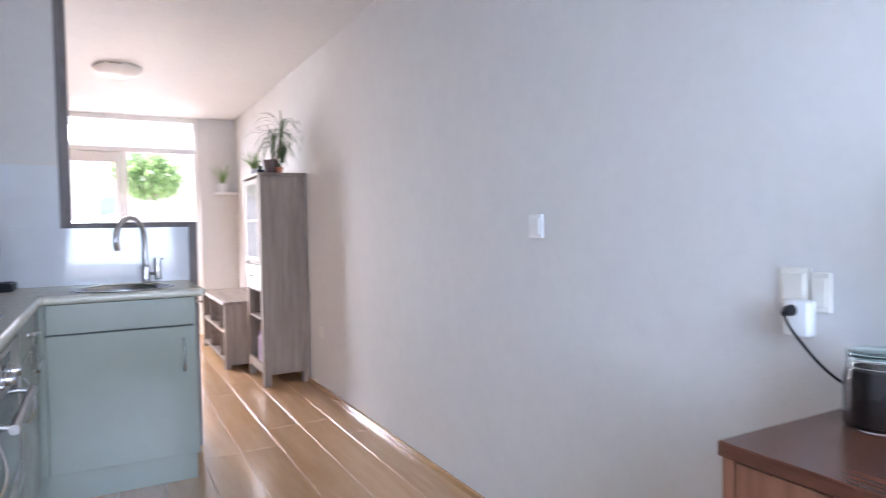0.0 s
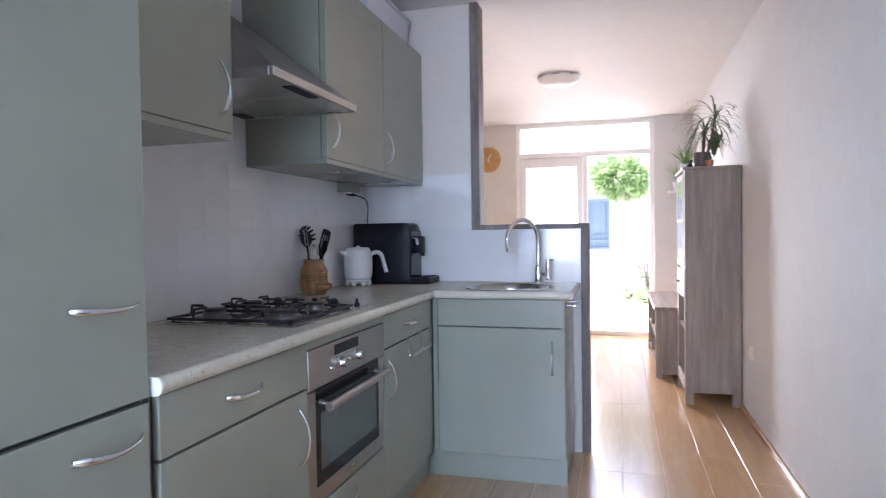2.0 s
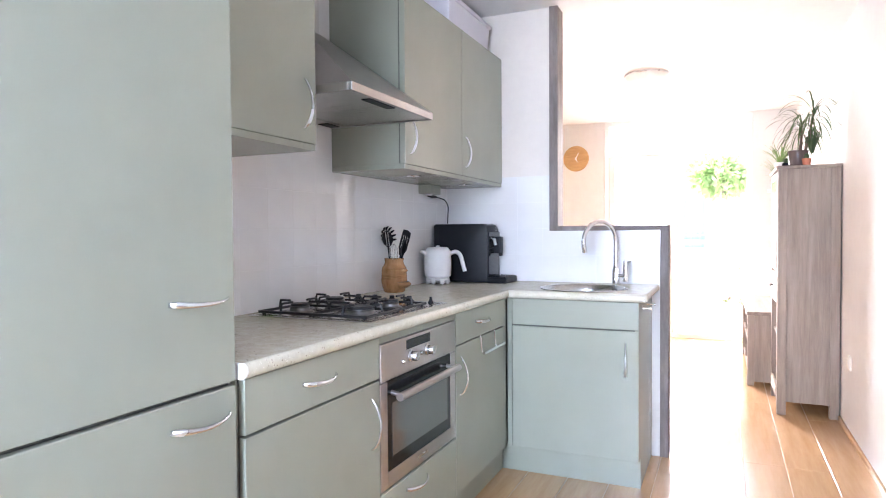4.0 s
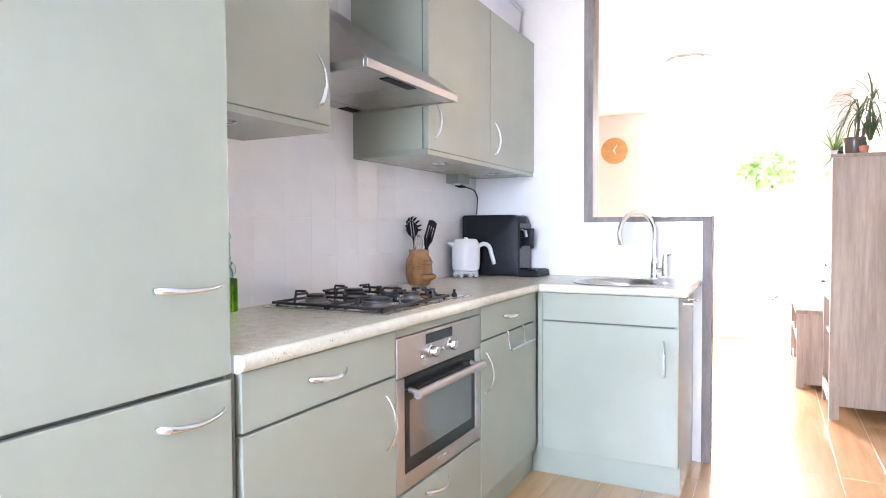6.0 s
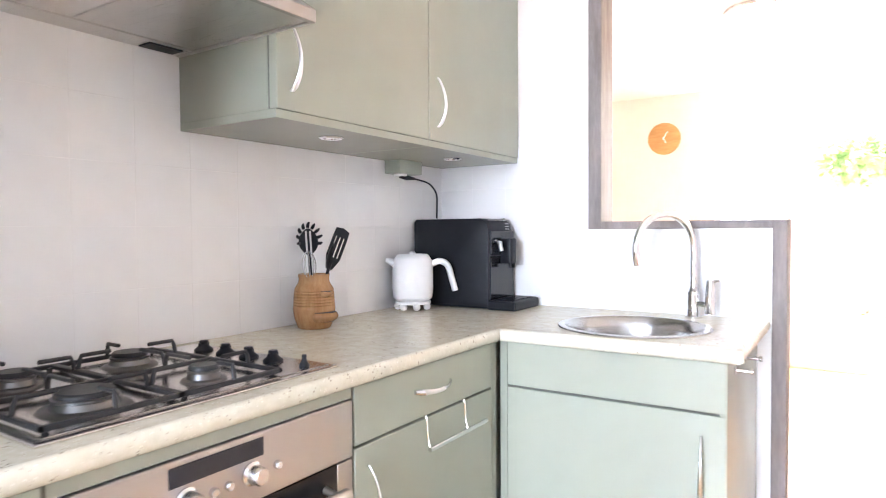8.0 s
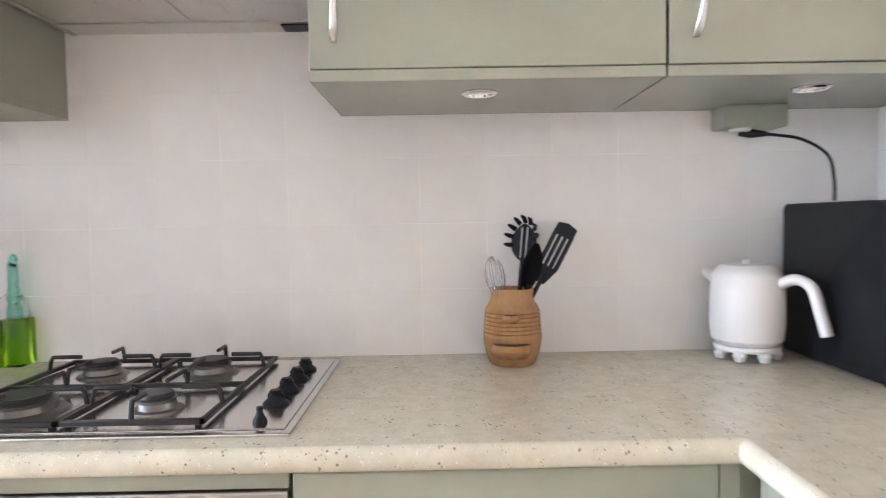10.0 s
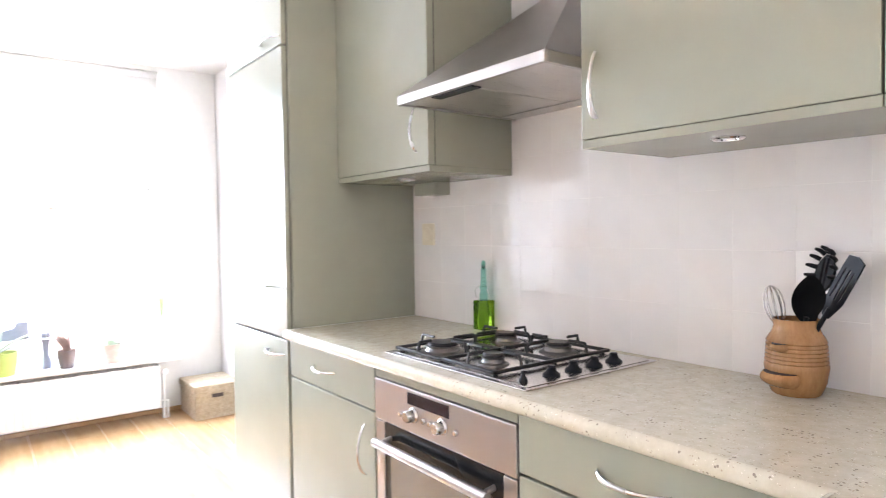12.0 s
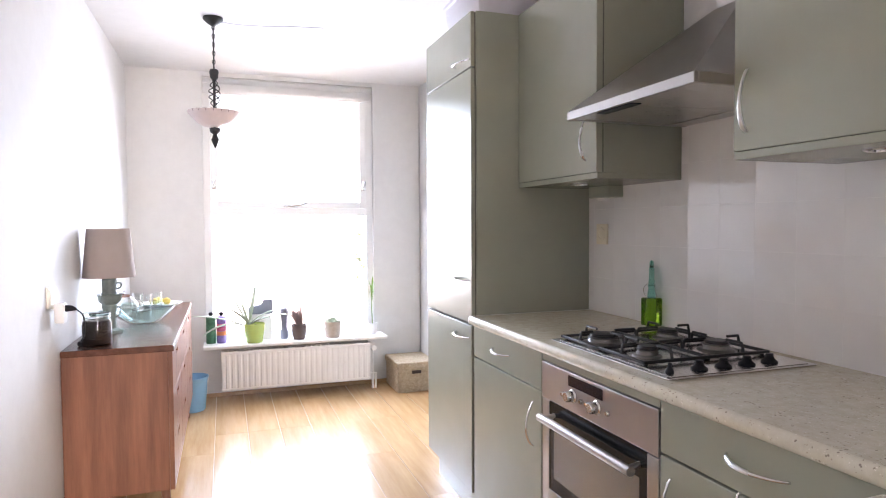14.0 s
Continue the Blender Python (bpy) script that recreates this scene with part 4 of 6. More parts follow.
part(po, "barrel", b, POTWOOD, True)
for z, r, hh, deep in ((0.036, 0.043, 0.03, 0.048), (0.104, 0.02, 0.018, 0.034)):
    b = bm_new()
    rows = []
    for q in range(7):
        zz = z - hh / 2 + hh * q / 6
        bulge = math.sin(math.pi * (0.12 + 0.6 * q / 6))
        rows.append([b.verts.new((PX + 0.05 + deep * bulge * math.cos(a) * 0.85, PY + r * math.sin(a) * (0.6 + 0.4 * bulge), WT + zz)) for a in np.linspace(-math.pi / 2, math.pi / 2, 13)])
    for ra, rb2 in zip(rows, rows[1:]):
        for q in range(12):
            b.faces.new((ra[q], ra[q + 1], rb2[q + 1], rb2[q]))
    b.faces.new(rows[0][::-1])
    b.faces.new(rows[-1])
    pk = part(po, "carved_pocket", b, POTWOOD, True)
    # Thin dark disc painted as the shade inside the pocket.
    b = bm_new()
    q2 = [(PX + 0.052 + deep * 0.62 * math.cos(a), PY + r * 0.82 * math.sin(a)) for a in np.linspace(-math.pi / 2, math.pi / 2, 11)]
    prism(b, [(float(x), float(y)) for x, y in q2], "z", WT + z + hh / 2 - 0.002, WT + z + hh / 2 + 0.0012)
    part(pk, "pocket_shade", b, SLOT_SHADE)

po.rotation_euler[2] = radians(-10)


def utensil(name, label, tip, mat, head, face=(0.84, -0.54, 0), base=0.12):
    """A handle standing in the pot, leaning towards tip, and a head built round its end."""
    foot = Vector((PX + (tip[0] - PX) * base, PY + (tip[1] - PY) * base, WT + 0.013))
    u = thing(name, foot, label, "utensil", "utensils in the wooden pot")
    bb = bm_new()
    tip = Vector(tip)
    sweep(bb, [foot, foot.lerp(tip, 0.5), tip], [0.006, 0.0055, 0.005], 10)
    part(u, "shaft", bb, mat, True)
    d = (tip - foot).normalized()
    s = d.cross(Vector(face)).normalized()
    nn = s.cross(d)
    head(u, tip, d, s, nn)


def slab(bb, o, d, s, nn, pts, t=0.004):
    """A thin plate given by (along, across) corners at o."""
    lo2 = [bb.verts.new(o + d * a + s * c - nn * t / 2) for a, c in pts]
    hi2 = [bb.verts.new(o + d * a + s * c + nn * t / 2) for a, c in pts]
    bb.faces.new(lo2[::-1])
    bb.faces.new(hi2)
    for k in range(len(pts)):
        j = (k + 1) % len(pts)
        bb.faces.new((lo2[k], lo2[j], hi2[j], hi2[k]))


def spatula_head(u, o, d, s, nn):
    bb = bm_new()
    L, W = 0.115, 0.024
    slab(bb, o, d, s, nn, [(-0.02, -0.01), (-0.02, 0.01), (0.02, W), (0.02, -W)])
    bars = [-W, -W * 0.62, -W * 0.44, -W * 0.1, W * 0.1, W * 0.44, W * 0.62, W]
    for k in range(0, 8, 2):
        slab(bb, o, d, s, nn, [(0.02, bars[k]), (0.02, bars[k + 1]), (L - 0.025, bars[k + 1]), (L - 0.025, bars[k])])
    slab(bb, o, d, s, nn, [(L - 0.025, -W), (L - 0.025, W), (L, W * 0.94), (L + 0.006, 0), (L, -W * 0.94)])
    part(u, "head", bb, BLACK)


def server_head(u, o, d, s, nn):
    bb = bm_new()
    cup = [(0.03 * math.sin(math.pi * k / 12) ** 0.6 if 0 < k < 12 else 0.004, 0.085 * k / 12 - 0.005) for k in range(13)]
    for k in range(12):
        (w0, a0), (w1, a1) = cup[k], cup[k + 1]
        slab(bb, o, d, s, nn, [(a0, 0.010), (a0, w0), (a1, w1), (a1, 0.010)] if w0 > 0.011 and w1 > 0.011 else [(a0, -w0), (a0, w0), (a1, w1), (a1, -w1)], 0.006)
        if w0 > 0.011 and w1 > 0.011:
            slab(bb, o, d, s, nn, [(a0, -w0), (a0, -0.010), (a1, -0.010), (a1, -w1)], 0.006)
            slab(bb, o, d, s, nn, [(a0, -0.003), (a0, 0.003), (a1, 0.003), (a1, -0.003)], 0.006)
    for k in range(9):
        a = math.pi * (-0.1 + 1.2 * k / 8)
        p = o + d * (0.045 + 0.04 * math.sin(a)) + s * (0.029 * math.cos(a))
        w = (d * math.sin(a) + s * math.cos(a)).normalized()
        sweep(bb, [p, p + w * 0.007 + nn * 0.010, p + w * 0.009 + nn * 0.022], [0.0055, 0.005, 0.003], 8)
    part(u, "head", bb, BLACK, True)


def spoon_head(u, o, d, s, nn):
    bb = bm_new()
    rows = []
    for k in range(11):
        t = k / 10
        w = 0.033 * math.sin(math.pi * (0.06 + 0.9 * t)) ** 0.7
        rows.append([bb.verts.new(o + d * (0.1 * t - 0.01) + s * (w * q) - nn * (0.012 * math.sin(math.pi * t) * (1 - q * q))) for q in (-1, -0.5, 0, 0.5, 1)])
    for ra, rb2 in zip(rows, rows[1:]):
        for q in range(4):
            bb.faces.new((ra[q], ra[q + 1], rb2[q + 1], rb2[q]))
    ext = bmesh.ops.solidify(bb, geom=bb.faces[:], thickness=0.004)
    part(u, "head", bb, BLACK, True)


def whisk_head(u, o, d, s, nn):
    bb = bm_new()
    for k in range(5):
        a = math.pi * k / 5
        r = s * math.cos(a) + nn * math.sin(a)
        sweep(bb, [o + d * (0.085 * 0.5 * (1 - math.cos(2 * math.pi * q / 16))) ** 1.0 + r * (0.021 * math.sin(2 * math.pi * q / 16)) for q in range(17)], 0.0011, 6)
    part(u, "wires", bb, SATIN, True)


utensil("spaghetti_server", "black plastic spaghetti server with curved prongs", (0.052, -0.838, WT + 0.222), BLACK, server_head)
utensil("spatula", "black plastic slotted spatula leaning in the pot", (0.106, -0.800, WT + 0.192), BLACK, spatula_head, (0.84, -0.54, 0), -0.35)
utensil("serving_spoon", "black plastic serving spoon in a wooden pot", (0.128, -0.836, WT + 0.172), BLACK, spoon_head, (0.75, 0.66, 0))
utensil("whisk", "steel wire whisk standing in a wooden pot", (0.115, -0.898, WT + 0.15), SATIN, whisk_head)

# white kettle on ball feet
KX, KY = 0.10, -0.358
ke = thing("electric_kettle", (KX, KY, WT), "white plastic kettle on a footed white base", "kettle")
b = bm_new()
lathe(b, [(0, 0.034), (0.060, 0.034), (0.072, 0.045), (0.076, 0.08), (0.075, 0.15), (0.070, 0.185), (0.060, 0.200), (0.058, 0.201), (0.054, 0.205), (0.0, 0.207)], KX, KY, WT, 36)
lathe(b, [(0.012, 0.205), (0.010, 0.214), (0.0, 0.216)], KX, KY, WT, 16)
part(ke, "body", b, WHITE, True)
b = bm_new()
lathe(b, [(0, 0.022), (0.066, 0.022), (0.068, 0.027), (0.066, 0.033), (0, 0.033)], KX, KY, WT, 32)
for k in range(7):
    a = 2 * math.pi * k / 7 + 0.2
    lathe(b, [(0.0, 0.0), (0.010, 0.003), (0.0145, 0.0145), (0.010, 0.026), (0.0, 0.029)], KX + 0.056 * math.cos(a), KY + 0.056 * math.sin(a), WT, 14)
part(ke, "base", b, WHITE, True)
hdir = Vector((0.78, 0.63, 0)).normalized()
b = bm_new()
c = Vector((KX, KY, WT))
sweep(b, smooth_path([c + hdir * 0.066 + Vector((0, 0, 0.165)), c + hdir * 0.10 + Vector((0, 0, 0.178)), c + hdir * 0.13 + Vector((0, 0, 0.162)), c + hdir * 0.145 + Vector((0, 0, 0.115)), c + hdir * 0.158 + Vector((0, 0, 0.068))]), 0.0145, 12, 0.8)
part(ke, "handle", b, WHITE, True)
b = bm_new()
sweep(b, [c - hdir * 0.06 + Vector((0, 0, 0.168)), c - hdir * 0.085 + Vector((0, 0, 0.18)), c - hdir * 0.098 + Vector((0, 0, 0.185))], [0.022, 0.014, 0.010], 14, 0.8)
part(ke, "spout", b, WHITE, True)

# espresso machine in the corner
cm = thing("coffee_machine", (0.2, -0.13, WT), "black espresso machine with drip tray in the corner", "coffee machine")
cy0, cy1 = -0.238, -0.028
b = bm_new()
outl = [(0.02, WT + 0.004), (0.35, WT + 0.004), (0.352, WT + 0.03), (0.352, WT + 0.285)] + [(0.352 - 0.04 * (1 - math.cos(a)), WT + 0.295 + 0.04 * math.sin(a)) for a in np.linspace(0.1, math.pi / 2, 7)] + [(0.03, WT + 0.335), (0.02, WT + 0.325)]
prism(b, [(float(x), float(z)) for x, z in outl], "y", cy0, cy1)
bmesh.ops.bevel(b, geom=[e for e in b.edges if all(v.co.y > cy1 - 0.001 and v.co.z > WT + 0.28 for v in e.verts)], offset=0.03, segments=5, profile=0.5, affect="EDGES")
bmesh.ops.bevel(b, geom=[e for e in b.edges if abs(e.verts[0].co.y - e.verts[1].co.y) < 1e-5], offset=0.006, segments=2, profile=0.5, affect="EDGES")
body = part(cm, "body", b, BLACK, True)
b = bm_new()
box(b, 0.35, 0.358, cy0 + 0.012, cy1 - 0.012, WT + 0.20, WT + 0.288, 0.003)
box(b, 0.35, 0.356, cy0 + 0.012, cy1 - 0.012, WT + 0.035, WT + 0.195, 0.003)
part(cm, "front_panel", b, BLACK_GLOSS)
b = bm_new()
box(b, 0.352, 0.400, -0.150, -0.100, WT + 0.165, WT + 0.262, 0.008)
sweep(b, [(0.392, -0.140, WT + 0.17), (0.392, -0.140, WT + 0.15)], 0.007, 10)
sweep(b, [(0.392, -0.115, WT + 0.17), (0.392, -0.115, WT + 0.15)], 0.007, 10)
part(cm, "spout", b, BLACK, True)
b = bm_new()
box(b, 0.3575, 0.366, -0.086, -0.038, WT + 0.19, WT + 0.262, 0.003)
part(cm, "silver_panel", b, SATIN)
b = bm_new()
sweep(b, [(0.358, -0.192, WT + 0.25), (0.378, -0.194, WT + 0.245), (0.385, -0.196, WT + 0.215)], [0.007, 0.009, 0.008], 12)
part(cm, "steam_knob", b, SATIN, True)
b = bm_new()
box(b, 0.345, 0.46, cy0 + 0.002, cy1 - 0.002, WT, WT + 0.034, 0.006)
part(cm, "drip_tray", b, BLACK)
b = bm_new()
box(b, 0.365, 0.452, cy0 + 0.012, cy1 - 0.012, WT + 0.034, WT + 0.037, 0.001, 1)
for k in range(9):
    yy = cy0 + 0.03 + k * 0.0185
    box(b, 0.372, 0.446, yy, yy + 0.006, WT + 0.037, WT + 0.039)
part(cm, "grille", b, BLACK_GLOSS)
b = bm_new()
for k in range(5):
    yy = cy0 + 0.03 + k * 0.034
    box(b, 0.335, 0.347, yy, yy + 0.016, WT + 0.3275, WT + 0.3315)
for k in range(3):
    yy = cy0 + 0.135 + 0.0
    box(b, 0.3515, 0.3532, yy, yy + 0.03, WT + 0.294 + k * 0.010, WT + 0.297 + k * 0.010)
part(cm, "marking", b, GREY)
b = bm_new()
sweep(b, [(0.038, -0.345, 1.432), (0.05, -0.325, 1.424), (0.07, -0.30, 1.42)], [0.012, 0.010, 0.005], 12)
cable = smooth_path([(0.07, -0.30, 1.42), (0.09, -0.235, 1.405), (0.085, -0.175, 1.37), (0.075, -0.155, 1.32), (0.07, -0.15, 1.272)])
sweep(b, cable, 0.0035, 8)
part(cm, "power_cable", b, BLACK, True, "black cable with plug")


# ---------------------------------------------------------------- boxes on the cabinets
def storage_box(x0, x1, y0, y1, z, h, label):
    bx = thing("storage_box", ((x0 + x1) / 2, (y0 + y1) / 2, z), label, "storage box", "storage boxes on the cabinets")
    bb = bm_new()
    box(bb, x0, x1, y0, y1, z, z + h, 0.012)
    for v in bb.verts:
        f = 0.93 + 0.07 * (v.co.z - z) / h
        v.co.x = (x0 + x1) / 2 + (v.co.x - (x0 + x1) / 2) * f
        v.co.y = (y0 + y1) / 2 + (v.co.y - (y0 + y1) / 2) * f
    part(bx, "tub", bb, LILAC, True)
    bb = bm_new()
    box(bb, x0 - 0.008, x1 + 0.008, y0 - 0.008, y1 + 0.008, z + h - 0.006, z + h + 0.016, 0.006)
    box(bb, x0 + 0.02, x1 - 0.02, y0 + 0.02, y1 - 0.02, z + h + 0.014, z + h + 0.022, 0.003)
    part(bx, "lid", bb, LILAC, True)


storage_box(0.03, 0.31, -0.66, -0.06, 2.235, 0.17, "pale lilac lidded storage box on a cabinet")
storage_box(0.06, 0.50, -3.04, -2.60, 2.235, 0.185, "pale lilac storage box on the larder cabinet")


# ---------------------------------------------------------------- by the street window
# radiator: ribbed front panel
rd = thing("radiator", (1.05, -4.95, 0.085), "white ribbed panel radiator below the window sill", "radiator")
b = bm_new()
rx0, rx1, ry, rz0, rz1 = 0.49, 1.618, -4.90, 0.088, 0.383
pitch = (rx1 - rx0 - 0.04) / 26
sec = [(rx0, ry)]
x = rx0 + 0.02
for k in range(26):
    sec += [(x, ry), (x + pitch * 0.16, ry + 0.0045), (x + pitch * 0.62, ry + 0.0045), (x + pitch * 0.78, ry)]
    x += pitch
sec += [(rx1, ry), (rx1, ry - 0.012), (rx0, ry - 0.012)]
prism(b, sec, "z", rz0 + 0.018, rz1 - 0.022)
box(b, rx0, rx1, ry - 0.012, ry + 0.003, rz0, rz0 + 0.018, 0.004)
box(b, rx0, rx1, ry - 0.012, ry + 0.003, rz1 - 0.022, rz1, 0.004)
part(rd, "front_panel", b, WHITE_PAINT)
b = bm_new()
box(b, rx0 + 0.005, rx1 - 0.005, ry - 0.10, ry - 0.085, rz0, rz1, 0.004)
box(b, rx0, rx0 + 0.004, ry - 0.10, ry - 0.004, rz0 + 0.01, rz1)
box(b, rx1 - 0.004, rx1, ry - 0.10, ry - 0.004, rz0 + 0.01, rz1)
for k in range(36):
    xx = rx0 + 0.02 + k * 0.031
    box(b, xx, xx + 0.012, ry - 0.085, ry - 0.012, rz1 - 0.012, rz1 - 0.004)
for xx in (rx0 + 0.2, rx1 - 0.2):
    box(b, xx, xx + 0.03, STREET, ry - 0.09, 0.15, 0.33)
part(rd, "back_panel", b, WHITE_PAINT)
b = bm_new()
sweep(b, [(rx0 - 0.03, ry - 0.05, 0.0), (rx0 - 0.03, ry - 0.05, 0.33), (rx0 + 0.005, ry - 0.05, 0.335)], 0.009, 10)
sweep(b, [(rx0 - 0.055, ry - 0.05, 0.0), (rx0 - 0.055, ry - 0.05, 0.12), (rx0 + 0.005, ry - 0.05, 0.125)], 0.009, 10)
sweep(b, [(rx0 - 0.03, ry - 0.05, 0.32), (rx0 - 0.03, ry - 0.01, 0.335), (rx0 - 0.03, ry + 0.02, 0.34)], [0.014, 0.02, 0.02], 14)
part(rd, "valve_pipe", b, WHITE_PAINT, True)

# wicker box with lid
wb = thing("wicker_box", (0.16, -4.90, 0), "woven straw-coloured lidded wicker box on the floor", "basket")
def woven(bb, x0, x1, y0, y1, z0, z1, rows=15):
    dz = (z1 - z0) / rows
    for r in range(rows):
        za, zc = z0 + dz * r, z0 + dz * (r + 1)
        for side in range(4):
            n = 30
            for k in range(n):
                t0, t1 = k / n, (k + 1) / n
                out = 0.0022 if (k + r) % 2 else 0.0
                if side == 0:
                    box(bb, x0 + (x1 - x0) * t0, x0 + (x1 - x0) * t1, y1 - 0.01, y1 + out, za + 0.001, zc - 0.001)
                elif side == 1:
                    box(bb, x1 - 0.01, x1 + out, y0 + (y1 - y0) * t0, y0 + (y1 - y0) * t1, za + 0.001, zc - 0.001)
                elif side == 2:
                    box(bb, x0 - out, x0 + 0.01, y0 + (y1 - y0) * t0, y0 + (y1 - y0) * t1, za + 0.001, zc - 0.001)
    return bb
b = woven(bm_new(), 0.0, 0.31, -5.09, -4.712, 0.0, 0.19)
box(b, 0.002, 0.308, -5.09, -4.717, 0.0, 0.187)
part(wb, "weave", b, WICKER)
b = woven(bm_new(), -0.004, 0.318, -5.1, -4.704, 0.191, 0.232, 3)
box(b, -0.003, 0.317, -5.1, -4.705, 0.191, 0.238, 0.006)
part(wb, "lid", b, WICKER)
# Dark plate painted as the shade inside the hand slot.
b = bm_new()
box(b, 0.12, 0.20, -4.711, -4.7085, 0.146, 0.172, 0.001, 1)
part(wb, "hand_slot_shade", b, SLOT_SHADE)

# blue bucket by the wall
bk = thing("blue_bucket", (1.82, -4.80, 0), "blue translucent plastic bucket standing on the floor", "bucket")
b = bm_new()
lathe(b, [(0, 0.0), (0.085, 0.0), (0.09, 0.01), (0.105, 0.20), (0.11, 0.235), (0.114, 0.235), (0.114, 0.243), (0.104, 0.243), (0.1, 0.2), (0.085, 0.014), (0, 0.01)], 1.82, -4.80, 0, 30)
part(bk, "tub", b, BLUEPLASTIC, True)
b = bm_new()
sweep(b, [(1.82 + 0.113 * math.cos(a), -4.80 + 0.03 * math.sin(a), 0.23 - 0.08 * math.sin(a)) for a in np.linspace(0, math.pi, 13)], 0.004, 8)
part(bk, "handle", b, WHITE, True)


# plants and tins on the sill
SZ = 0.43
def pot(kind, x, y, r, h, mat, label, z=SZ, group="plants on the window sill", taper=0.72):
    t = thing(kind, (x, y, z), label, "potted plant", group)
    bb = bm_new()
    lathe(bb, [(0, 0), (r * taper, 0), (r * (taper + 0.04), 0.004), (r * 0.93, h * 0.6), (r, h - 0.004), (r * 0.98, h), (r * 0.88, h), (r * 0.86, h * 0.85), (0, h * 0.85)], x, y, z, 28)
    part(t, "pot", bb, mat, True)
    bb = bm_new()
    lathe(bb, [(r * 0.86, h * 0.86), (r * 0.5, h * 0.9), (0, h * 0.88)], x, y, z, 18)
    part(t, "soil", bb, SOIL, True)
    return t


t = pot("aloe_plant", 1.375, -4.99, 0.078, 0.145, LIME, "spiky grey-green aloe in a lime green pot")
b = bm_new()
for k, (wx, wy2, up, long, droop) in enumerate(((1.0, 0.1, 0.42, 0.42, 0.35), (0.9, 0.25, 0.3, 0.36, 1.1), (0.5, 0.3, 1.0, 0.27, -0.1), (0.3, 0.3, 1.0, 0.2, -0.1), (-0.16, 0.3, 1.0, 0.36, -0.1), (-1.0, 0.1, 0.5, 0.31, 0.6), (-0.8, 0.2, 0.75, 0.24, 0.7), (0.65, 0.35, 0.8, 0.2, 0.4))):
    blade(b, (1.415 + 0.015 * wx, -4.985 + 0.02 * wy2, SZ + 0.125 + 0.003 * k), (wx, wy2, up), long, 0.034 if up < 0.9 else 0.02, droop, 9, 0.35)
part(t, "leaves", b, LEAF_GREY, True)

t = pot("spindly_succulent", 1.035, -5.01, 0.06, 0.115, BROWNPOT, "purple-brown succulent in a dark brown pot")
b = bm_new()
for k in range(34):
    a = rng.uniform(0, 6.28)
    q = rng.uniform(0.0, 0.035)
    lean = rng.uniform(0.05, 0.45)
    blade(b, (1.035 + q * math.cos(a), -5.01 + q * math.sin(a), SZ + 0.10), (lean * math.cos(a) + 0.32, lean * math.sin(a) * 0.5, 1), rng.uniform(0.11, 0.2), 0.011, 0.2, 5, 0.6)
part(t, "leaves", b, LEAF_BROWN, True)
b = bm_new()
sweep(b, smooth_path([(1.03, -5.01, SZ + 0.10), (0.965, -4.985, SZ + 0.14), (0.93, -4.975, SZ + 0.13)]), 0.004, 6)
part(t, "trailing_stem", b, LEAF_GREY, True)

t = pot("echeveria_plant", 0.772, -5.0, 0.068, 0.125, BEIGE, "grey-green rosette succulent in a beige stoneware pot", taper=0.8)
b = bm_new()
for k in range(40):
    a = k * 2.4
    q = 0.008 + 0.0013 * k
    blade(b, (0.772 + q * math.cos(a), -5.0 + q * math.sin(a), SZ + 0.115), (math.cos(a) * (0.2 + 0.025 * k), math.sin(a) * (0.2 + 0.025 * k), 1.0 - 0.012 * k), 0.045, 0.012, -0.2, 4, 0.5)
part(t, "leaves", b, LEAF_GREY, True)

t = pot("bamboo_cane_plant", 0.44, -5.03, 0.04, 0.09, WHITE, "lime green cane plant in a small white pot")
b = bm_new()
sweep(b, [(0.44, -5.03, SZ + 0.075), (0.445, -5.028, SZ + 0.2), (0.443, -5.028, SZ + 0.33)], [0.004, 0.0035, 0.0035], 8)
part(t, "cane", b, LEAF_LIME, True)
b = bm_new()
for k in range(8):
    a = k * 2.4
    blade(b, (0.443, -5.028, SZ + 0.25 + 0.014 * k), (0.2 * math.cos(a), 0.16 * math.sin(a), 1), 0.13, 0.008, 0.3, 6)
part(t, "leaves", b, LEAF_LIME, True)

def flask(x, y, mat, bands, label):
    """A straight printed flask with a domed shoulder and a small dark stopper."""
    t2 = thing("drinks_bottle", (x, y, SZ), label, "bottle", "bottles on the window sill")
    bb = bm_new()
    lathe(bb, [(0, 0), (0.034, 0), (0.036, 0.004), (0.036, 0.19), (0.034, 0.2), (0.026, 0.207), (0.014, 0.21), (0, 0.211)], x, y, SZ, 24)
    part(t2, "body", bb, mat, True)
    bb = bm_new()
    lathe(bb, [(0.013, 0.208), (0.012, 0.216), (0.016, 0.222), (0.016, 0.232), (0.009, 0.238), (0, 0.239)], x, y, SZ, 18)
    part(t2, "stopper", bb, BLACK, True)
    for z0, z1, m2 in bands:
        bb = bm_new()
        lathe(bb, [(0.0361, z0), (0.0368, z0 + 0.003), (0.0368, z1 - 0.003), (0.0361, z1)], x, y, SZ, 24)
        part(t2, "printed_band", bb, m2)


flask(1.69, -5.06, GREENPRINT, ((0.10, 0.108, LEAF),), "dark green patterned drinks bottle on the sill")
flask(1.615, -5.05, VIOLETPRINT, ((0.095, 0.128, REDPRINT), (0.06, 0.092, ORANGEPRINT), (0.13, 0.15, PINKPRINT)), "purple drinks bottle with pink and orange bands")

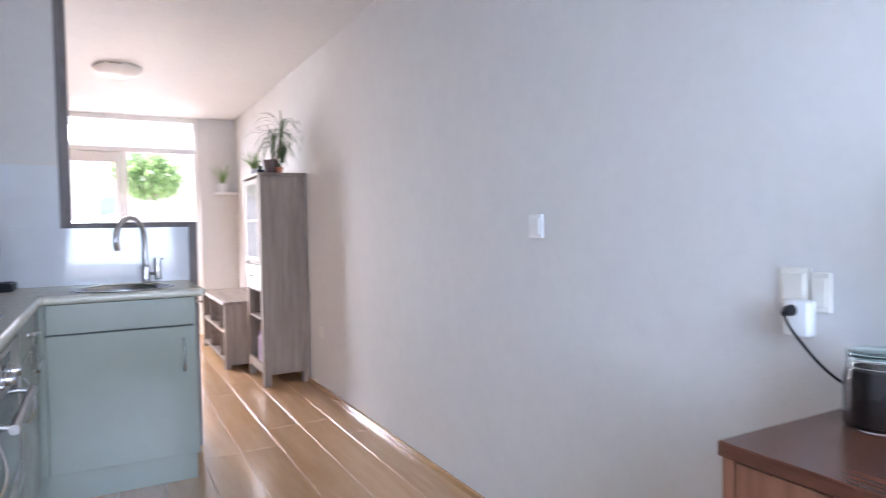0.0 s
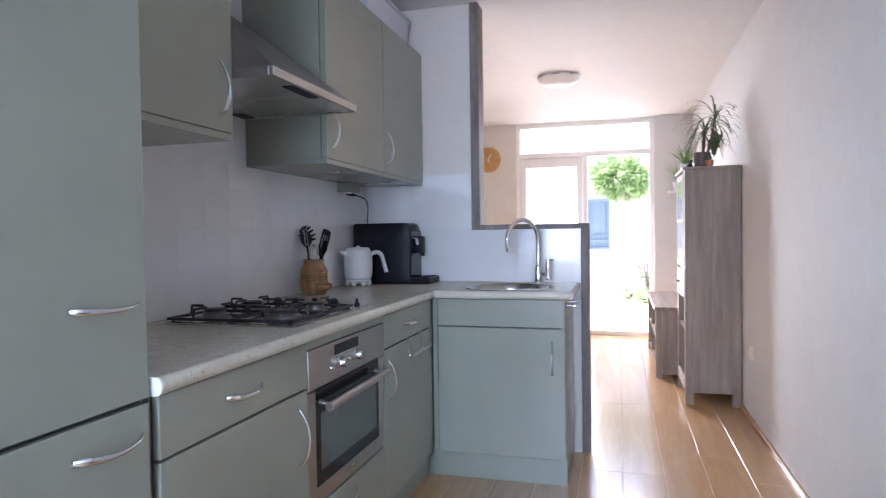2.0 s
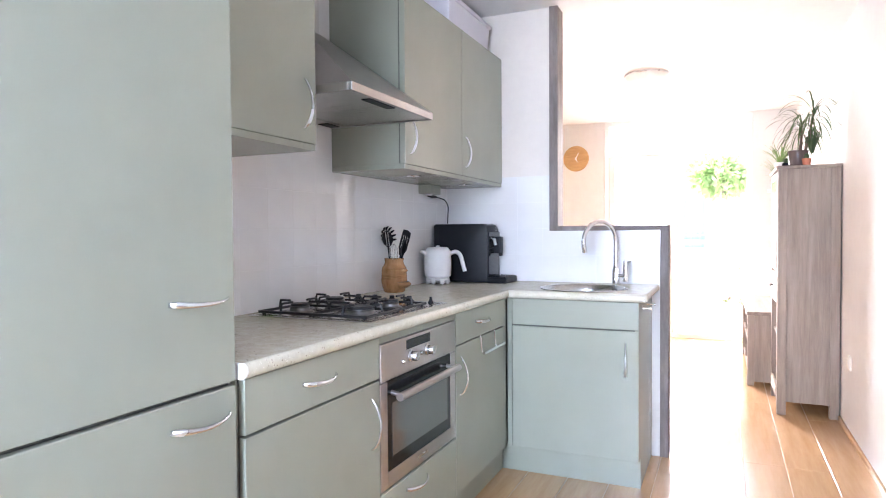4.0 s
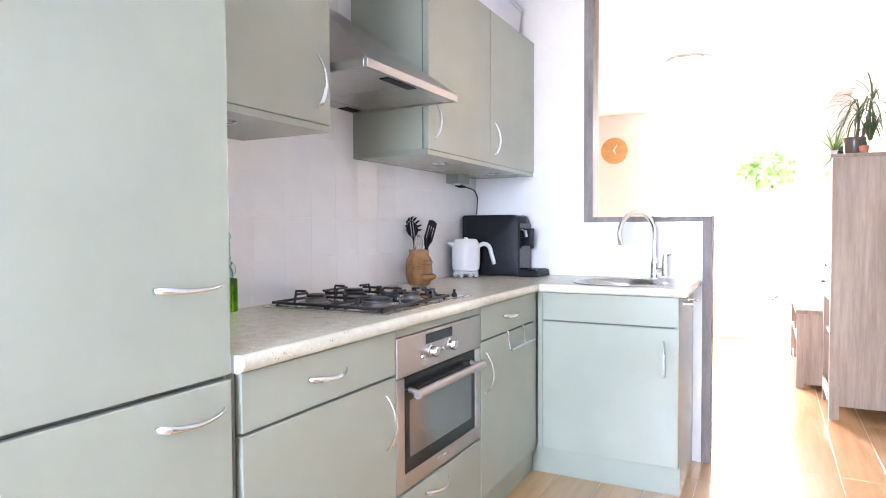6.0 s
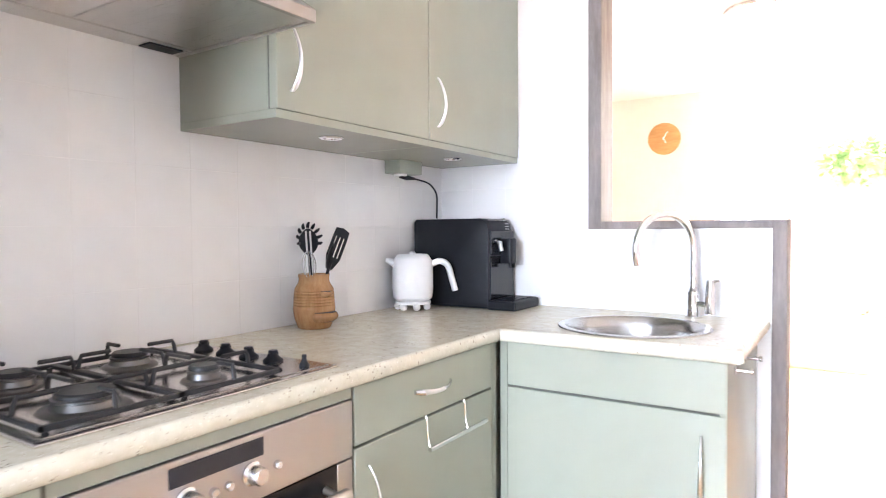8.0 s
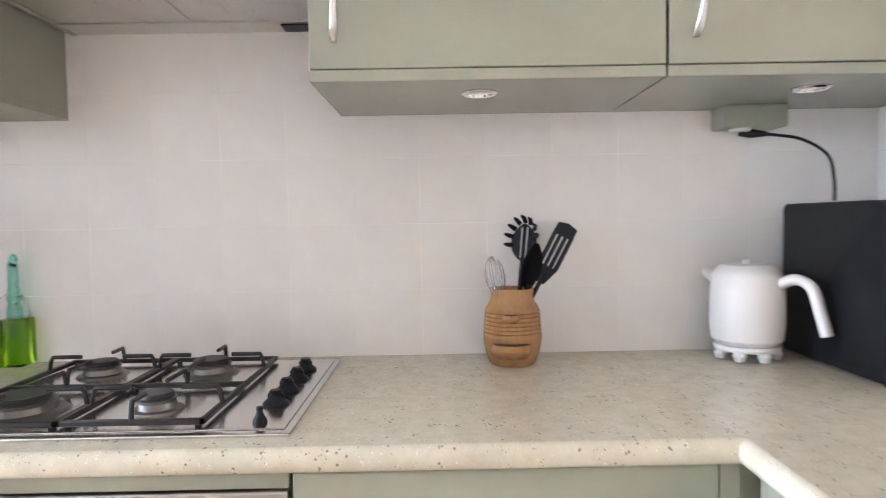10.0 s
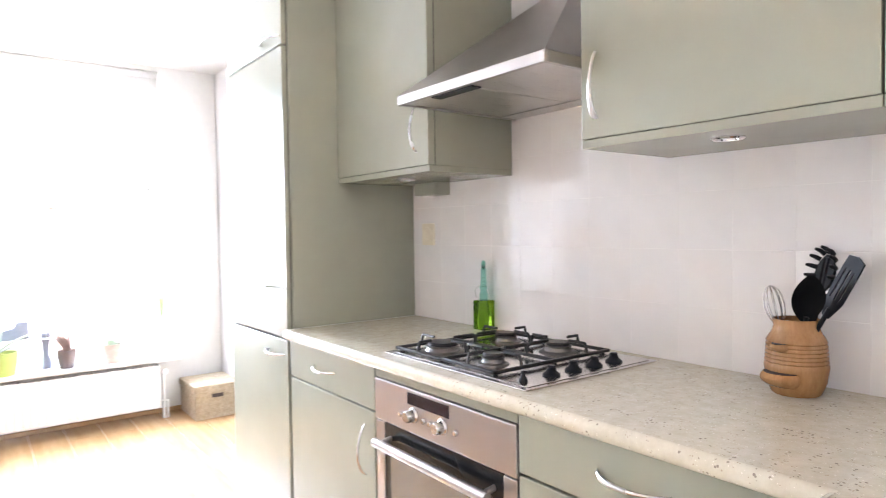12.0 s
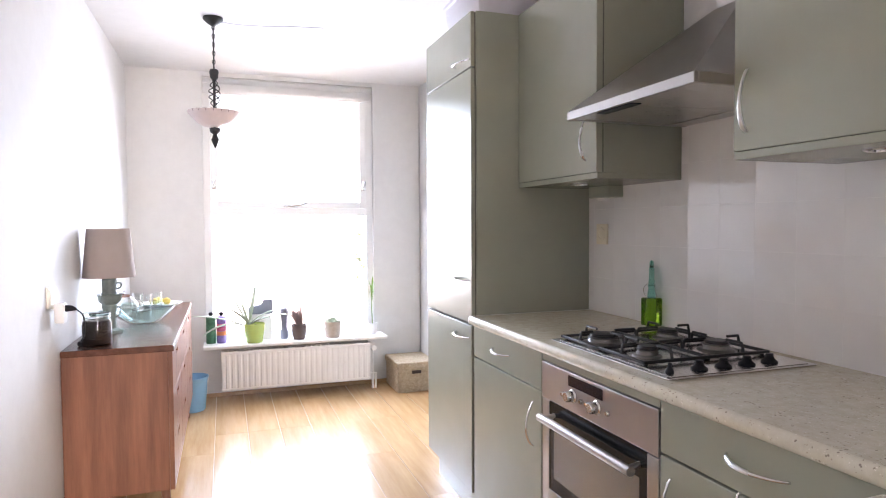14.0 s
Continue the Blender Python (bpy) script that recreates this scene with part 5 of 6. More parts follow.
od = thing("dark_ornament", (1.32, -5.09, SZ), "pale ornament with a dark slate cap behind the plants", "ornament")
b = bm_new()
prism(b, [(1.405, SZ), (1.405, SZ + 0.2), (1.25, SZ + 0.2), (1.235, SZ + 0.12), (1.24, SZ)], "y", -5.112, -5.08)
part(od, "body", b, WHITE)
b = bm_new()
prism(b, [(1.415, SZ + 0.201), (1.412, SZ + 0.262), (1.31, SZ + 0.27), (1.305, SZ + 0.315), (1.232, SZ + 0.318), (1.228, SZ + 0.201)], "y", -5.114, -5.075)
bmesh.ops.bevel(b, geom=b.edges[:], offset=0.006, segments=2, profile=0.5, affect="EDGES")
part(od, "cap", b, SLATE)
b = bm_new()
lathe(b, [(0, 0), (0.032, 0), (0.03, 0.03), (0.022, 0.1), (0.026, 0.16), (0.034, 0.2), (0.03, 0.235), (0.012, 0.25), (0, 0.252)], 1.145, -5.07, SZ, 22)
solo("slim_vase", b, SLATE, (1.145, -5.07, SZ), "slim slate blue vase on the window sill", "vase", "", True)


# ---------------------------------------------------------------- pendant lamp
PLX, PLY = 1.622, -3.79
pl = thing("pendant_lamp", (PLX, PLY, CEILING), "black iron pendant lamp with a frosted glass bowl", "pendant lamp")
b = bm_new()
lathe(b, [(0, 0), (0.055, 0), (0.055, -0.012), (0.03, -0.035), (0.012, -0.045), (0, -0.045)], PLX, PLY, CEILING, 24)
part(pl, "canopy", b, IRON, True)
b = bm_new()
sweep(b, [(PLX, PLY, CEILING - 0.04), (PLX, PLY, 2.21)], 0.004, 8)
for k in range(10):
    z = 2.445 - k * 0.024
    a0 = (k % 2) * math.pi / 2
    sweep(b, [(PLX + 0.008 * math.cos(a) * math.cos(a0), PLY + 0.008 * math.cos(a) * math.sin(a0), z + 0.014 * math.sin(a)) for a in np.linspace(0, 2 * math.pi, 13)], 0.0022, 6)
part(pl, "chain", b, IRON, True)
b = bm_new()
lathe(b, [(0, 2.215), (0.022, 2.21), (0.026, 2.195), (0.02, 2.16), (0.008, 2.15), (0.006, 1.80), (0, 1.80)], PLX, PLY, 0, 16)
for k in range(3):
    ph = 2 * math.pi * k / 3
    sweep(b, [(PLX + (0.006 + 0.026 * math.sin(math.pi * q / 24)) * math.cos(ph + q * 0.42), PLY + (0.006 + 0.026 * math.sin(math.pi * q / 24)) * math.sin(ph + q * 0.42), 2.16 - 0.17 * q / 24) for q in range(25)], 0.003, 6)
part(pl, "twisted_stem", b, IRON, True)
b = bm_new()
lathe(b, [(0.02, 1.885), (0.06, 1.89), (0.095, 1.908), (0.127, 1.942), (0.145, 1.965), (0.148, 1.969), (0.142, 1.969), (0.122, 1.949), (0.091, 1.916), (0.056, 1.899), (0.02, 1.893)], PLX, PLY, 0, 40)
bowl_ob = part(pl, "glass_bowl", b, ALABASTER, True)
b = bm_new()
for k in range(22):
    a = 2 * math.pi * k / 22
    for da, z0, z1 in ((0, 1.955, 1.957), (0, 1.968, 1.970), (0.09, 1.957, 1.966)):
        r0 = 0.1475
        p0, p1 = a + da, a + da + (0.16 if z1 - z0 < 0.004 else 0.03)
        box_pts = [(r0 * math.cos(p0), r0 * math.sin(p0)), (r0 * math.cos(p1), r0 * math.sin(p1))]
        shr = 0.92 if z0 < 1.96 and z1 < 1.96 else 0.97
        v = [b.verts.new((PLX + qx * shr * (1.0 if zz < 1.96 else 1.02), PLY + qy * shr * (1.0 if zz < 1.96 else 1.02), zz)) for qx, qy in box_pts for zz in (z0, z1 + 0.001)]
        b.faces.new((v[0], v[2], v[3], v[1]))
part(bowl_ob, "key_pattern", b, FROST_PATTERN)
b = bm_new()
lathe(b, [(0, 1.885), (0.03, 1.88), (0.028, 1.86), (0.012, 1.845), (0.016, 1.83), (0.022, 1.815), (0.014, 1.795), (0.004, 1.77), (0, 1.768)], PLX, PLY, 0, 18)
part(pl, "finial", b, IRON, True)
b = bm_new()
sweep(b, smooth_path([(PLX - 0.02, PLY, CEILING - 0.02), (PLX - 0.2, PLY + 0.02, CEILING - 0.03), (PLX - 0.45, PLY + 0.02, CEILING - 0.012), (PLX - 0.62, PLY + 0.02, CEILING - 0.004)]), 0.003, 6)
part(pl, "flex", b, GREY, True)


# ---------------------------------------------------------------- sideboard and what stands on it
sb = thing("sideboard", (2.03, -3.81, 0), "red-brown walnut sideboard with slot handles and tapered legs", "sideboard")
X0, X1, Y0, Y1, ZT = 1.81, 2.245, -4.65, -2.975, 0.80
b = bm_new()
box(b, X0 - 0.006, X1, Y0 - 0.006, Y1 + 0.006, ZT - 0.028, ZT, 0.003)
part(sb, "top", b, WALNUT_TOP)
b = bm_new()
box(b, X0 + 0.02, X1, Y0 + 0.002, Y1 - 0.002, 0.15, ZT - 0.0285, 0.002)
part(sb, "body", b, WALNUT)
b = bm_new()
box(b, X0, X0 + 0.0195, Y1 - 0.022, Y1, 0.15, ZT - 0.029, 0.002)
box(b, X0, X0 + 0.0195, Y0, Y0 + 0.022, 0.15, ZT - 0.029, 0.002)
box(b, X0, X0 + 0.0195, Y0 + 0.022, Y1 - 0.022, 0.15, 0.172, 0.002)
part(sb, "front_edge", b, WALNUT)
cols = [Y1 - 0.024 - k * (Y1 - Y0 - 0.048) / 3 for k in range(4)]
for k in range(3):
    ya, yb = cols[k + 1] + 0.002, cols[k] - 0.002
    rows3 = ((0.174, 0.37), (0.373, 0.569), (0.572, 0.768))
    for z0, z1 in rows3:
        b = bm_new()
        zm, ym = z1 - 0.045, (ya + yb) / 2
        hw, hh = 0.06, 0.013
        box(b, X0 + 0.001, X0 + 0.0185, ya, ym - hw, z0, z1, 0.0015, 1)
        box(b, X0 + 0.001, X0 + 0.0185, ym + hw, yb, z0, z1, 0.0015, 1)
        box(b, X0 + 0.001, X0 + 0.0185, ym - hw, ym + hw, z0, zm - hh, 0.0005, 1)
        box(b, X0 + 0.001, X0 + 0.0185, ym - hw, ym + hw, zm + hh, z1, 0.0005, 1)
        dr = part(sb, "drawer", b, WALNUT)
        b = bm_new()
        box(b, X0 + 0.014, X0 + 0.0195, ym - hw, ym + hw, zm - hh, zm + hh)
        part(dr, "slot_handle", b, OAK_BASE)
for x, y, sx, sy in ((X0 + 0.05, Y1 - 0.08, -0.02, 0.04), (X1 - 0.06, Y1 - 0.08, 0.0, 0.04), (X0 + 0.05, Y0 + 0.08, -0.02, -0.04), (X1 - 0.06, Y0 + 0.08, 0.0, -0.04)):
    b = bm_new()
    sweep(b, [(x + sx, y + sy, 0.0), (x, y, 0.151)], [0.012, 0.022], 14)
    part(sb, "leg", b, WALNUT, True)

# table lamp
TLX, TLY = 2.126, -3.45
tl = thing("table_lamp", (TLX, TLY, ZT), "table lamp with taupe shade on a stacked ceramic base", "lamp")
b = bm_new()
lathe(b, [(0.119, 0.275), (0.096, 0.515), (0.094, 0.515), (0.117, 0.275), (0.119, 0.275)], TLX, TLY, ZT, 44)
part(tl, "shade", b, SHADE, True)
b = bm_new()
lathe(b, [(0, 0), (0.06, 0), (0.06, 0.012), (0.045, 0.016), (0.03, 0.02), (0.026, 0.05), (0.028, 0.10), (0.036, 0.125), (0.034, 0.14), (0.05, 0.155), (0.055, 0.185), (0.062, 0.19), (0.04, 0.192), (0.034, 0.20), (0.035, 0.262), (0.03, 0.266), (0.008, 0.268), (0, 0.268)], TLX, TLY, ZT, 32)
part(tl, "base", b, CERAMIC, True)
for z0, rr, sz in ((0.23, 0.034, 0.03), (0.10, 0.028, 0.05)):
    b = bm_new()
    sweep(b, smooth_path([(TLX - rr * 0.9, TLY + 0.008, ZT + z0 + sz * 0.5), (TLX - rr - 0.018, TLY + 0.01, ZT + z0 + sz * 0.45), (TLX - rr - 0.016, TLY + 0.01, ZT + z0 - sz * 0.2), (TLX - rr * 0.85, TLY + 0.008, ZT + z0 - sz * 0.5)]), 0.004, 8)
    part(tl, "cup_ear", b, CERAMIC, True)
b = bm_new()
sweep(b, [(TLX, TLY, ZT + 0.267), (TLX, TLY, ZT + 0.40)], 0.006, 10)
for k in range(3):
    a = 2 * math.pi * k / 3
    sweep(b, [(TLX, TLY, ZT + 0.395), (TLX + 0.098 * math.cos(a), TLY + 0.098 * math.sin(a), ZT + 0.39)], 0.002, 6)
part(tl, "stem", b, SATIN, True)

# storage jar
jr = thing("glass_jar", (2.122, -3.08, ZT), "glass storage jar filled with dark beans", "jar")
b = bm_new()
lathe(b, [(0, 0.004), (0.052, 0.004), (0.0582, 0.012), (0.0582, 0.092), (0.0525, 0.112), (0, 0.114)], 2.122, -3.08, ZT, 32)
part(jr, "beans", b, COFFEE, True, "dark roasted beans")
b = bm_new()
lathe(b, [(0, 0), (0.054, 0), (0.0595, 0.008), (0.0595, 0.095), (0.053, 0.118), (0.052, 0.14), (0.05, 0.14), (0.05, 0.118), (0.0572, 0.094), (0.0572, 0.010), (0.05, 0.0028), (0, 0.0028)], 2.122, -3.08, ZT, 36)
part(jr, "glass", b, CLEAR, True)
b = bm_new()
lathe(b, [(0, 0.148), (0.048, 0.148), (0.054, 0.145), (0.055, 0.138), (0.052, 0.135), (0, 0.135)], 2.122, -3.08, ZT, 32)
part(jr, "lid", b, AQUA, True)
b = bm_new()
for z in (0.118, 0.131):
    sweep(b, [(2.122 + 0.0545 * math.cos(a), -3.08 + 0.0545 * math.sin(a), ZT + z) for a in np.linspace(0, 2 * math.pi, 33)], 0.0014, 6)
part(jr, "wire_bail", b, SATIN, True)

# wavy glass bowl
gb = thing("glass_bowl", (2.0, -3.70, ZT), "wavy aqua glass bowl on the sideboard", "bowl")
b = bm_new()
rows = []
for r, z in ((0.0, 0.004), (0.05, 0.003), (0.075, 0.01), (0.11, 0.035), (0.15, 0.075), (0.165, 0.092)):
    rows.append([b.verts.new((2.0 + (r + 0.012 * (r / 0.165) * math.sin(6 * a)) * math.cos(a), -3.70 + (r + 0.012 * (r / 0.165) * math.sin(6 * a)) * math.sin(a), ZT + z + 0.012 * (r / 0.165) ** 3 * math.sin(6 * a + 0.8))) for a in np.linspace(0, 2 * math.pi, 48, endpoint=False)] if r else [b.verts.new((2.0, -3.70, ZT + z))])
for k in range(48):
    b.faces.new((rows[0][0], rows[1][k], rows[1][(k + 1) % 48]))
for ra, rb2 in zip(rows[1:], rows[2:]):
    for k in range(48):
        b.faces.new((ra[k], rb2[k], rb2[(k + 1) % 48], ra[(k + 1) % 48]))
bmesh.ops.recalc_face_normals(b, faces=b.faces[:])
bmesh.ops.solidify(b, geom=b.faces[:], thickness=0.003)
part(gb, "dish", b, AQUA, True)

# glass teapot, tumblers and a tray of fruit
gt = thing("glass_teapot", (2.14, -4.02, ZT), "clear glass teapot standing on the sideboard", "teapot")
b = bm_new()
lathe(b, [(0, 0), (0.05, 0), (0.075, 0.03), (0.078, 0.06), (0.06, 0.10), (0.045, 0.115), (0.042, 0.115), (0.057, 0.098), (0.075, 0.06), (0.072, 0.031), (0.049, 0.004), (0, 0.004)], 2.14, -4.02, ZT, 30)
part(gt, "pot", b, CLEAR, True)
b = bm_new()
lathe(b, [(0.046, 0.115), (0.03, 0.128), (0.008, 0.133), (0.01, 0.147), (0, 0.15)], 2.14, -4.02, ZT, 24)
part(gt, "lid", b, CLEAR, True)
b = bm_new()
sweep(b, smooth_path([(2.08, -4.0, ZT + 0.09), (2.045, -3.99, ZT + 0.085), (2.04, -3.99, ZT + 0.045), (2.068, -4.0, ZT + 0.03)]), 0.005, 8)
part(gt, "handle", b, CLEAR, True)
for x, y in ((2.05, -4.25), (2.0, -4.36), (2.11, -4.38)):
    g2 = thing("drinking_glass", (x, y, ZT), "clear straight-sided drinking glass on the sideboard", "glass", "glasses on the sideboard")
    b = bm_new()
    lathe(b, [(0, 0), (0.03, 0), (0.034, 0.10), (0.032, 0.10), (0.028, 0.006), (0, 0.006)], x, y, ZT, 22)
    part(g2, "tumbler", b, CLEAR, True)
ty = thing("fruit_tray", (1.98, -4.50, ZT), "shallow white tray with yellow fruit", "tray")
b = bm_new()
lathe(b, [(0, 0), (0.09, 0), (0.125, 0.018), (0.122, 0.02), (0.088, 0.005), (0, 0.005)], 1.98, -4.50, ZT, 30)
part(ty, "plate", b, WHITE, True)
for x, y in ((1.95, -4.48), (2.0, -4.53), (2.02, -4.47)):
    b = bm_new()
    lathe(b, [(0, 0.0), (0.016, 0.004), (0.026, 0.02), (0.022, 0.038), (0.01, 0.047), (0, 0.05)], x, y, ZT + 0.006, 16)
    part(ty, "fruit", b, YELLOW, True)


# ---------------------------------------------------------------- switches on the east wall
def plate(y, z, label, w=0.08, h=0.08, name="light_switch", mat=WHITE):
    p2 = thing(name, (EAST, y, z), label, "switch" if "switch" in name else "socket")
    bb = bm_new()
    box(bb, EAST - 0.011, EAST, y - w / 2, y + w / 2, z - h / 2, z + h / 2, 0.003)
    part(p2, "plate", bb, mat)
    bb = bm_new()
    box(bb, EAST - 0.016, EAST - 0.0105, y - w * 0.36, y + w * 0.36, z - h * 0.36, z + h * 0.36, 0.002)
    part(p2, "rocker" if "switch" in name else "outlet", bb, mat)
    return p2


plate(-1.85, 1.194, "white single light switch on the white wall", 0.078, 0.088)
plate(0.80, 0.43, "ivory wall socket low on the white wall", 0.08, 0.08, "wall_socket", PLATE)
plate(-2.838, 1.045, "ivory wall socket above the sideboard", 0.07, 0.088, "wall_socket", PLATE)
plate(-2.898, 1.035, "ivory wall switch plate above the sideboard", 0.044, 0.09, "light_switch", PLATE)
ad = thing("plug_adapter", (EAST, -2.865, 0.98), "white plug adapter with a black plug in a socket", "adapter")
b = bm_new()
box(b, EAST - 0.055, EAST - 0.0165, -2.896, -2.838, 0.935, 1.018, 0.009)
part(ad, "body", b, WHITE, True)
b = bm_new()
sweep(b, [(EAST - 0.05, -2.86, 0.995), (EAST - 0.075, -2.862, 0.995), (EAST - 0.092, -2.865, 0.99)], [0.014, 0.012, 0.006], 12)
sweep(b, smooth_path([(EAST - 0.092, -2.865, 0.99), (EAST - 0.11, -2.90, 0.955), (EAST - 0.10, -2.97, 0.88), (EAST - 0.07, -3.06, 0.825), (EAST - 0.06, -3.15, 0.806), (EAST - 0.05, -3.35, 0.804), (TLX + 0.03, TLY + 0.03, 0.806)]), 0.0032, 8)
part(ad, "lamp_cable", b, BLACK, True)
b = bm_new()
box(b, EAST - 0.085, EAST - 0.05, -3.14, -3.07, 0.801, 0.822, 0.006)
part(ad, "cable_switch", b, BLACK, True)


# ---------------------------------------------------------------- living room
# tall display cabinet seen end-on
dk = thing("display_cabinet", (2.06, 1.30, 0), "tall grey-brown oak cabinet with corner posts and glazed door", "cabinet")
x0, x1, y0, y1, zt2 = 1.886, 2.243, 1.115, 1.675, 1.639
b = bm_new()
for xx, yy in ((x0, y0), (x1 - 0.055, y0), (x0, y1 - 0.055), (x1 - 0.055, y1 - 0.055)):
    box(b, xx, xx + 0.055, yy, yy + 0.055, 0.0, zt2 - 0.022, 0.003)
part(dk, "corner_post", b, GREYWOOD)
b = bm_new()
box(b, x0 + 0.055, x1 - 0.055, y0 + 0.010, y0 + 0.026, 0.085, zt2 - 0.022)
box(b, x0 + 0.055, x1 - 0.055, y1 - 0.026, y1 - 0.010, 0.085, zt2 - 0.022)
box(b, x1 - 0.02, x1 - 0.008, y0 + 0.055, y1 - 0.055, 0.085, zt2 - 0.022)
part(dk, "side_panel", b, GREYWOOD)
b = bm_new()
box(b, x0 - 0.012, x1 + 0.003, y0 - 0.010, y1 + 0.012, zt2 - 0.022, zt2, 0.004)
part(dk, "top", b, GREYWOOD)
b = bm_new()
for z in (0.10, 0.50, 0.72, 0.93, 1.22):
    box(b, x0 + 0.014, x1 - 0.02, y0 + 0.03, y1 - 0.03, z, z + 0.018)
part(dk, "shelf", b, GREYWOOD)
b = bm_new()
fy0, fy1 = y0 + 0.057, y1 - 0.057
for a0, a1, z0, z1 in ((fy0, fy0 + 0.035, 0.955, 1.6), (fy1 - 0.035, fy1, 0.955, 1.6), (fy0 + 0.035, fy1 - 0.035, 0.955, 0.995), (fy0 + 0.035, fy1 - 0.035, 1.56, 1.6), (fy0 + 0.035, fy1 - 0.035, 1.265, 1.285)):
    box(b, x0 - 0.006, x0 + 0.013, a0, a1, z0, z1, 0.002)
dr = part(dk, "glazed_door", b, GREYWOOD)
for z0, z1 in ((0.995, 1.265), (1.285, 1.56)):
    b = bm_new()
    box(b, x0 - 0.0045, x0 - 0.0005, fy0 + 0.035, fy1 - 0.035, z0, z1)
    part(dr, "pane", b, DARKGLASS)
b = bm_new()
box(b, x0 - 0.006, x0 + 0.013, fy0, fy1, 0.74, 0.925, 0.003)
d2 = part(dk, "drawer", b, WHITE_PAINT)
b = bm_new()
sweep(b, smooth_path([(x0 - 0.006, 1.345, 0.84), (x0 - 0.028, 1.365, 0.838), (x0 - 0.028, 1.425, 0.838), (x0 - 0.006, 1.445, 0.84)]), 0.005, 8)
part(d2, "handle", b, IRON, True)
b = bm_new()
box(b, x0 - 0.004, x0 + 0.014, fy0, fy1, 0.10, 0.17, 0.003)
part(dk, "base_rail", b, GREYWOOD)
yy = fy0 + 0.01
for k in range(9):
    w, h = rng.uniform(0.018, 0.04), rng.uniform(0.2, 0.28)
    b = bm_new()
    box(b, x0 + 0.03, x0 + 0.2, yy, yy + w, 0.1182, 0.1182 + h, 0.002)
    solo("book", b, rng.choice((PAPER, WHITE, PURPLE, BEIGE)), (x0 + 0.1, yy, 0.1182), "upright book on the open cabinet shelf", "book", "books in the display cabinet")
    yy += w + 0.002

# plants on the cabinet
CT = zt2


def dracaena(x, y, z, seed):
    """Two bare canes in a dark pot, each ending in a loose tuft of long arching strap leaves."""
    g3 = random.Random(seed)
    p3 = pot("dracaena_plant", x, y, 0.062, 0.105, BROWNPOT, "narrow-leaved dracaena with two canes in a dark pot", z, "plants on the display cabinet", 0.8)
    bb, lb = bm_new(), bm_new()
    for sx, sy, sh, n, long in ((0.02, 0.0, 0.17, 34, 0.25), (0.09, 0.02, 0.25, 40, 0.29), (0.075, -0.02, 0.13, 16, 0.2)):
        foot, tip = Vector((x + sx * 0.4, y + sy * 0.4, z + 0.08)), Vector((x + sx, y + sy, z + 0.105 + sh))
        sweep(bb, [foot, foot.lerp(tip, 0.5) + Vector((0.006, 0, 0)), tip], [0.010, 0.008, 0.007], 8)
        for k in range(n):
            a, t = k * 2.4 + g3.uniform(-0.3, 0.3), k / n
            up = 0.3 + 2.6 * t * t
            blade(lb, tip - Vector((0, 0, 0.075 * (1 - t))), (math.cos(a), math.sin(a), up), long * g3.uniform(0.75, 1.12), 0.0054, g3.uniform(2.1, 3.4), 9, 0.3)
    for k in range(26):
        a = k * 2.4
        blade(lb, (x + 0.08 + 0.01 * math.cos(a), y - 0.01 + 0.01 * math.sin(a), z + 0.085), (0.3 * math.cos(a), 0.3 * math.sin(a), 1.0), g3.uniform(0.1, 0.2), 0.006, 0.5, 5, 0.3)
    part(p3, "cane", bb, BARK, True)
    part(p3, "leaves", lb, LEAF, True)


def grassy(x, y, z, seed):
    g3 = random.Random(seed)
    p3 = pot("spider_plant", x, y, 0.036, 0.055, WHITE, "small pale green grassy plant in a pot", z, "plants on the display cabinet")
    bb = bm_new()
    for k in range(46):
        a = k * 2.4
        blade(bb, (x + 0.012 * math.cos(a), y + 0.012 * math.sin(a), z + 0.045), (math.cos(a) * 0.5, math.sin(a) * 0.5, g3.uniform(0.5, 1.8)), g3.uniform(0.1, 0.19), 0.0042, g3.uniform(0.6, 1.6), 7, 0.3)
    part(p3, "leaves", bb, LEAF_LIGHT, True)


def cactus(x, y, potmat, label, r, h, stem):
    c3 = pot("cactus_plant", x, y, r, h, potmat, label, CT, "plants on the display cabinet")
    bb = bm_new()
    lathe(bb, [(0, h * 0.85), (stem * 0.8, h), (stem, h + 0.015), (stem * 0.7, h + 0.03), (0, h + 0.035)], x, y, CT, 14)
    part(c3, "stem", bb, LEAF, True)


dracaena(2.01, 1.235, CT, 3)
grassy(1.925, 1.47, CT, 5)
cactus(2.052, 1.155, TERRA, "tiny cactus in a terracotta pot", 0.028, 0.045, 0.016)
cactus(1.955, 1.37, BLACK, "tiny dark cactus in a black pot", 0.03, 0.04, 0.022)

# low bench beyond it
tv = thing("television_bench", (2.0, 2.45, 0), "low grey-brown oak bench with open compartments", "bench")
x0, x1, y0, y1, h = 1.735, 2.243, 1.91, 3.30, 0.583
b = bm_new()
box(b, x0 - 0.008, x1, y0 - 0.008, y1 + 0.008, h - 0.03, h, 0.004)
part(tv, "top", b, GREYWOOD_H)
b = bm_new()
box(b, x0, x0 + 0.05, y0, y0 + 0.05, 0, h - 0.03, 0.003)
box(b, x0, x0 + 0.05, y1 - 0.05, y1, 0, h - 0.03, 0.003)
box(b, x1 - 0.05, x1, y0, y0 + 0.05, 0, h - 0.03, 0.003)
box(b, x1 - 0.05, x1, y1 - 0.05, y1, 0, h - 0.03, 0.003)
box(b, x0 + 0.05, x1 - 0.05, y0 + 0.008, y0 + 0.026, 0.03, h - 0.03)
box(b, x0 + 0.05, x1 - 0.05, y1 - 0.026, y1 - 0.008, 0.03, h - 0.03)
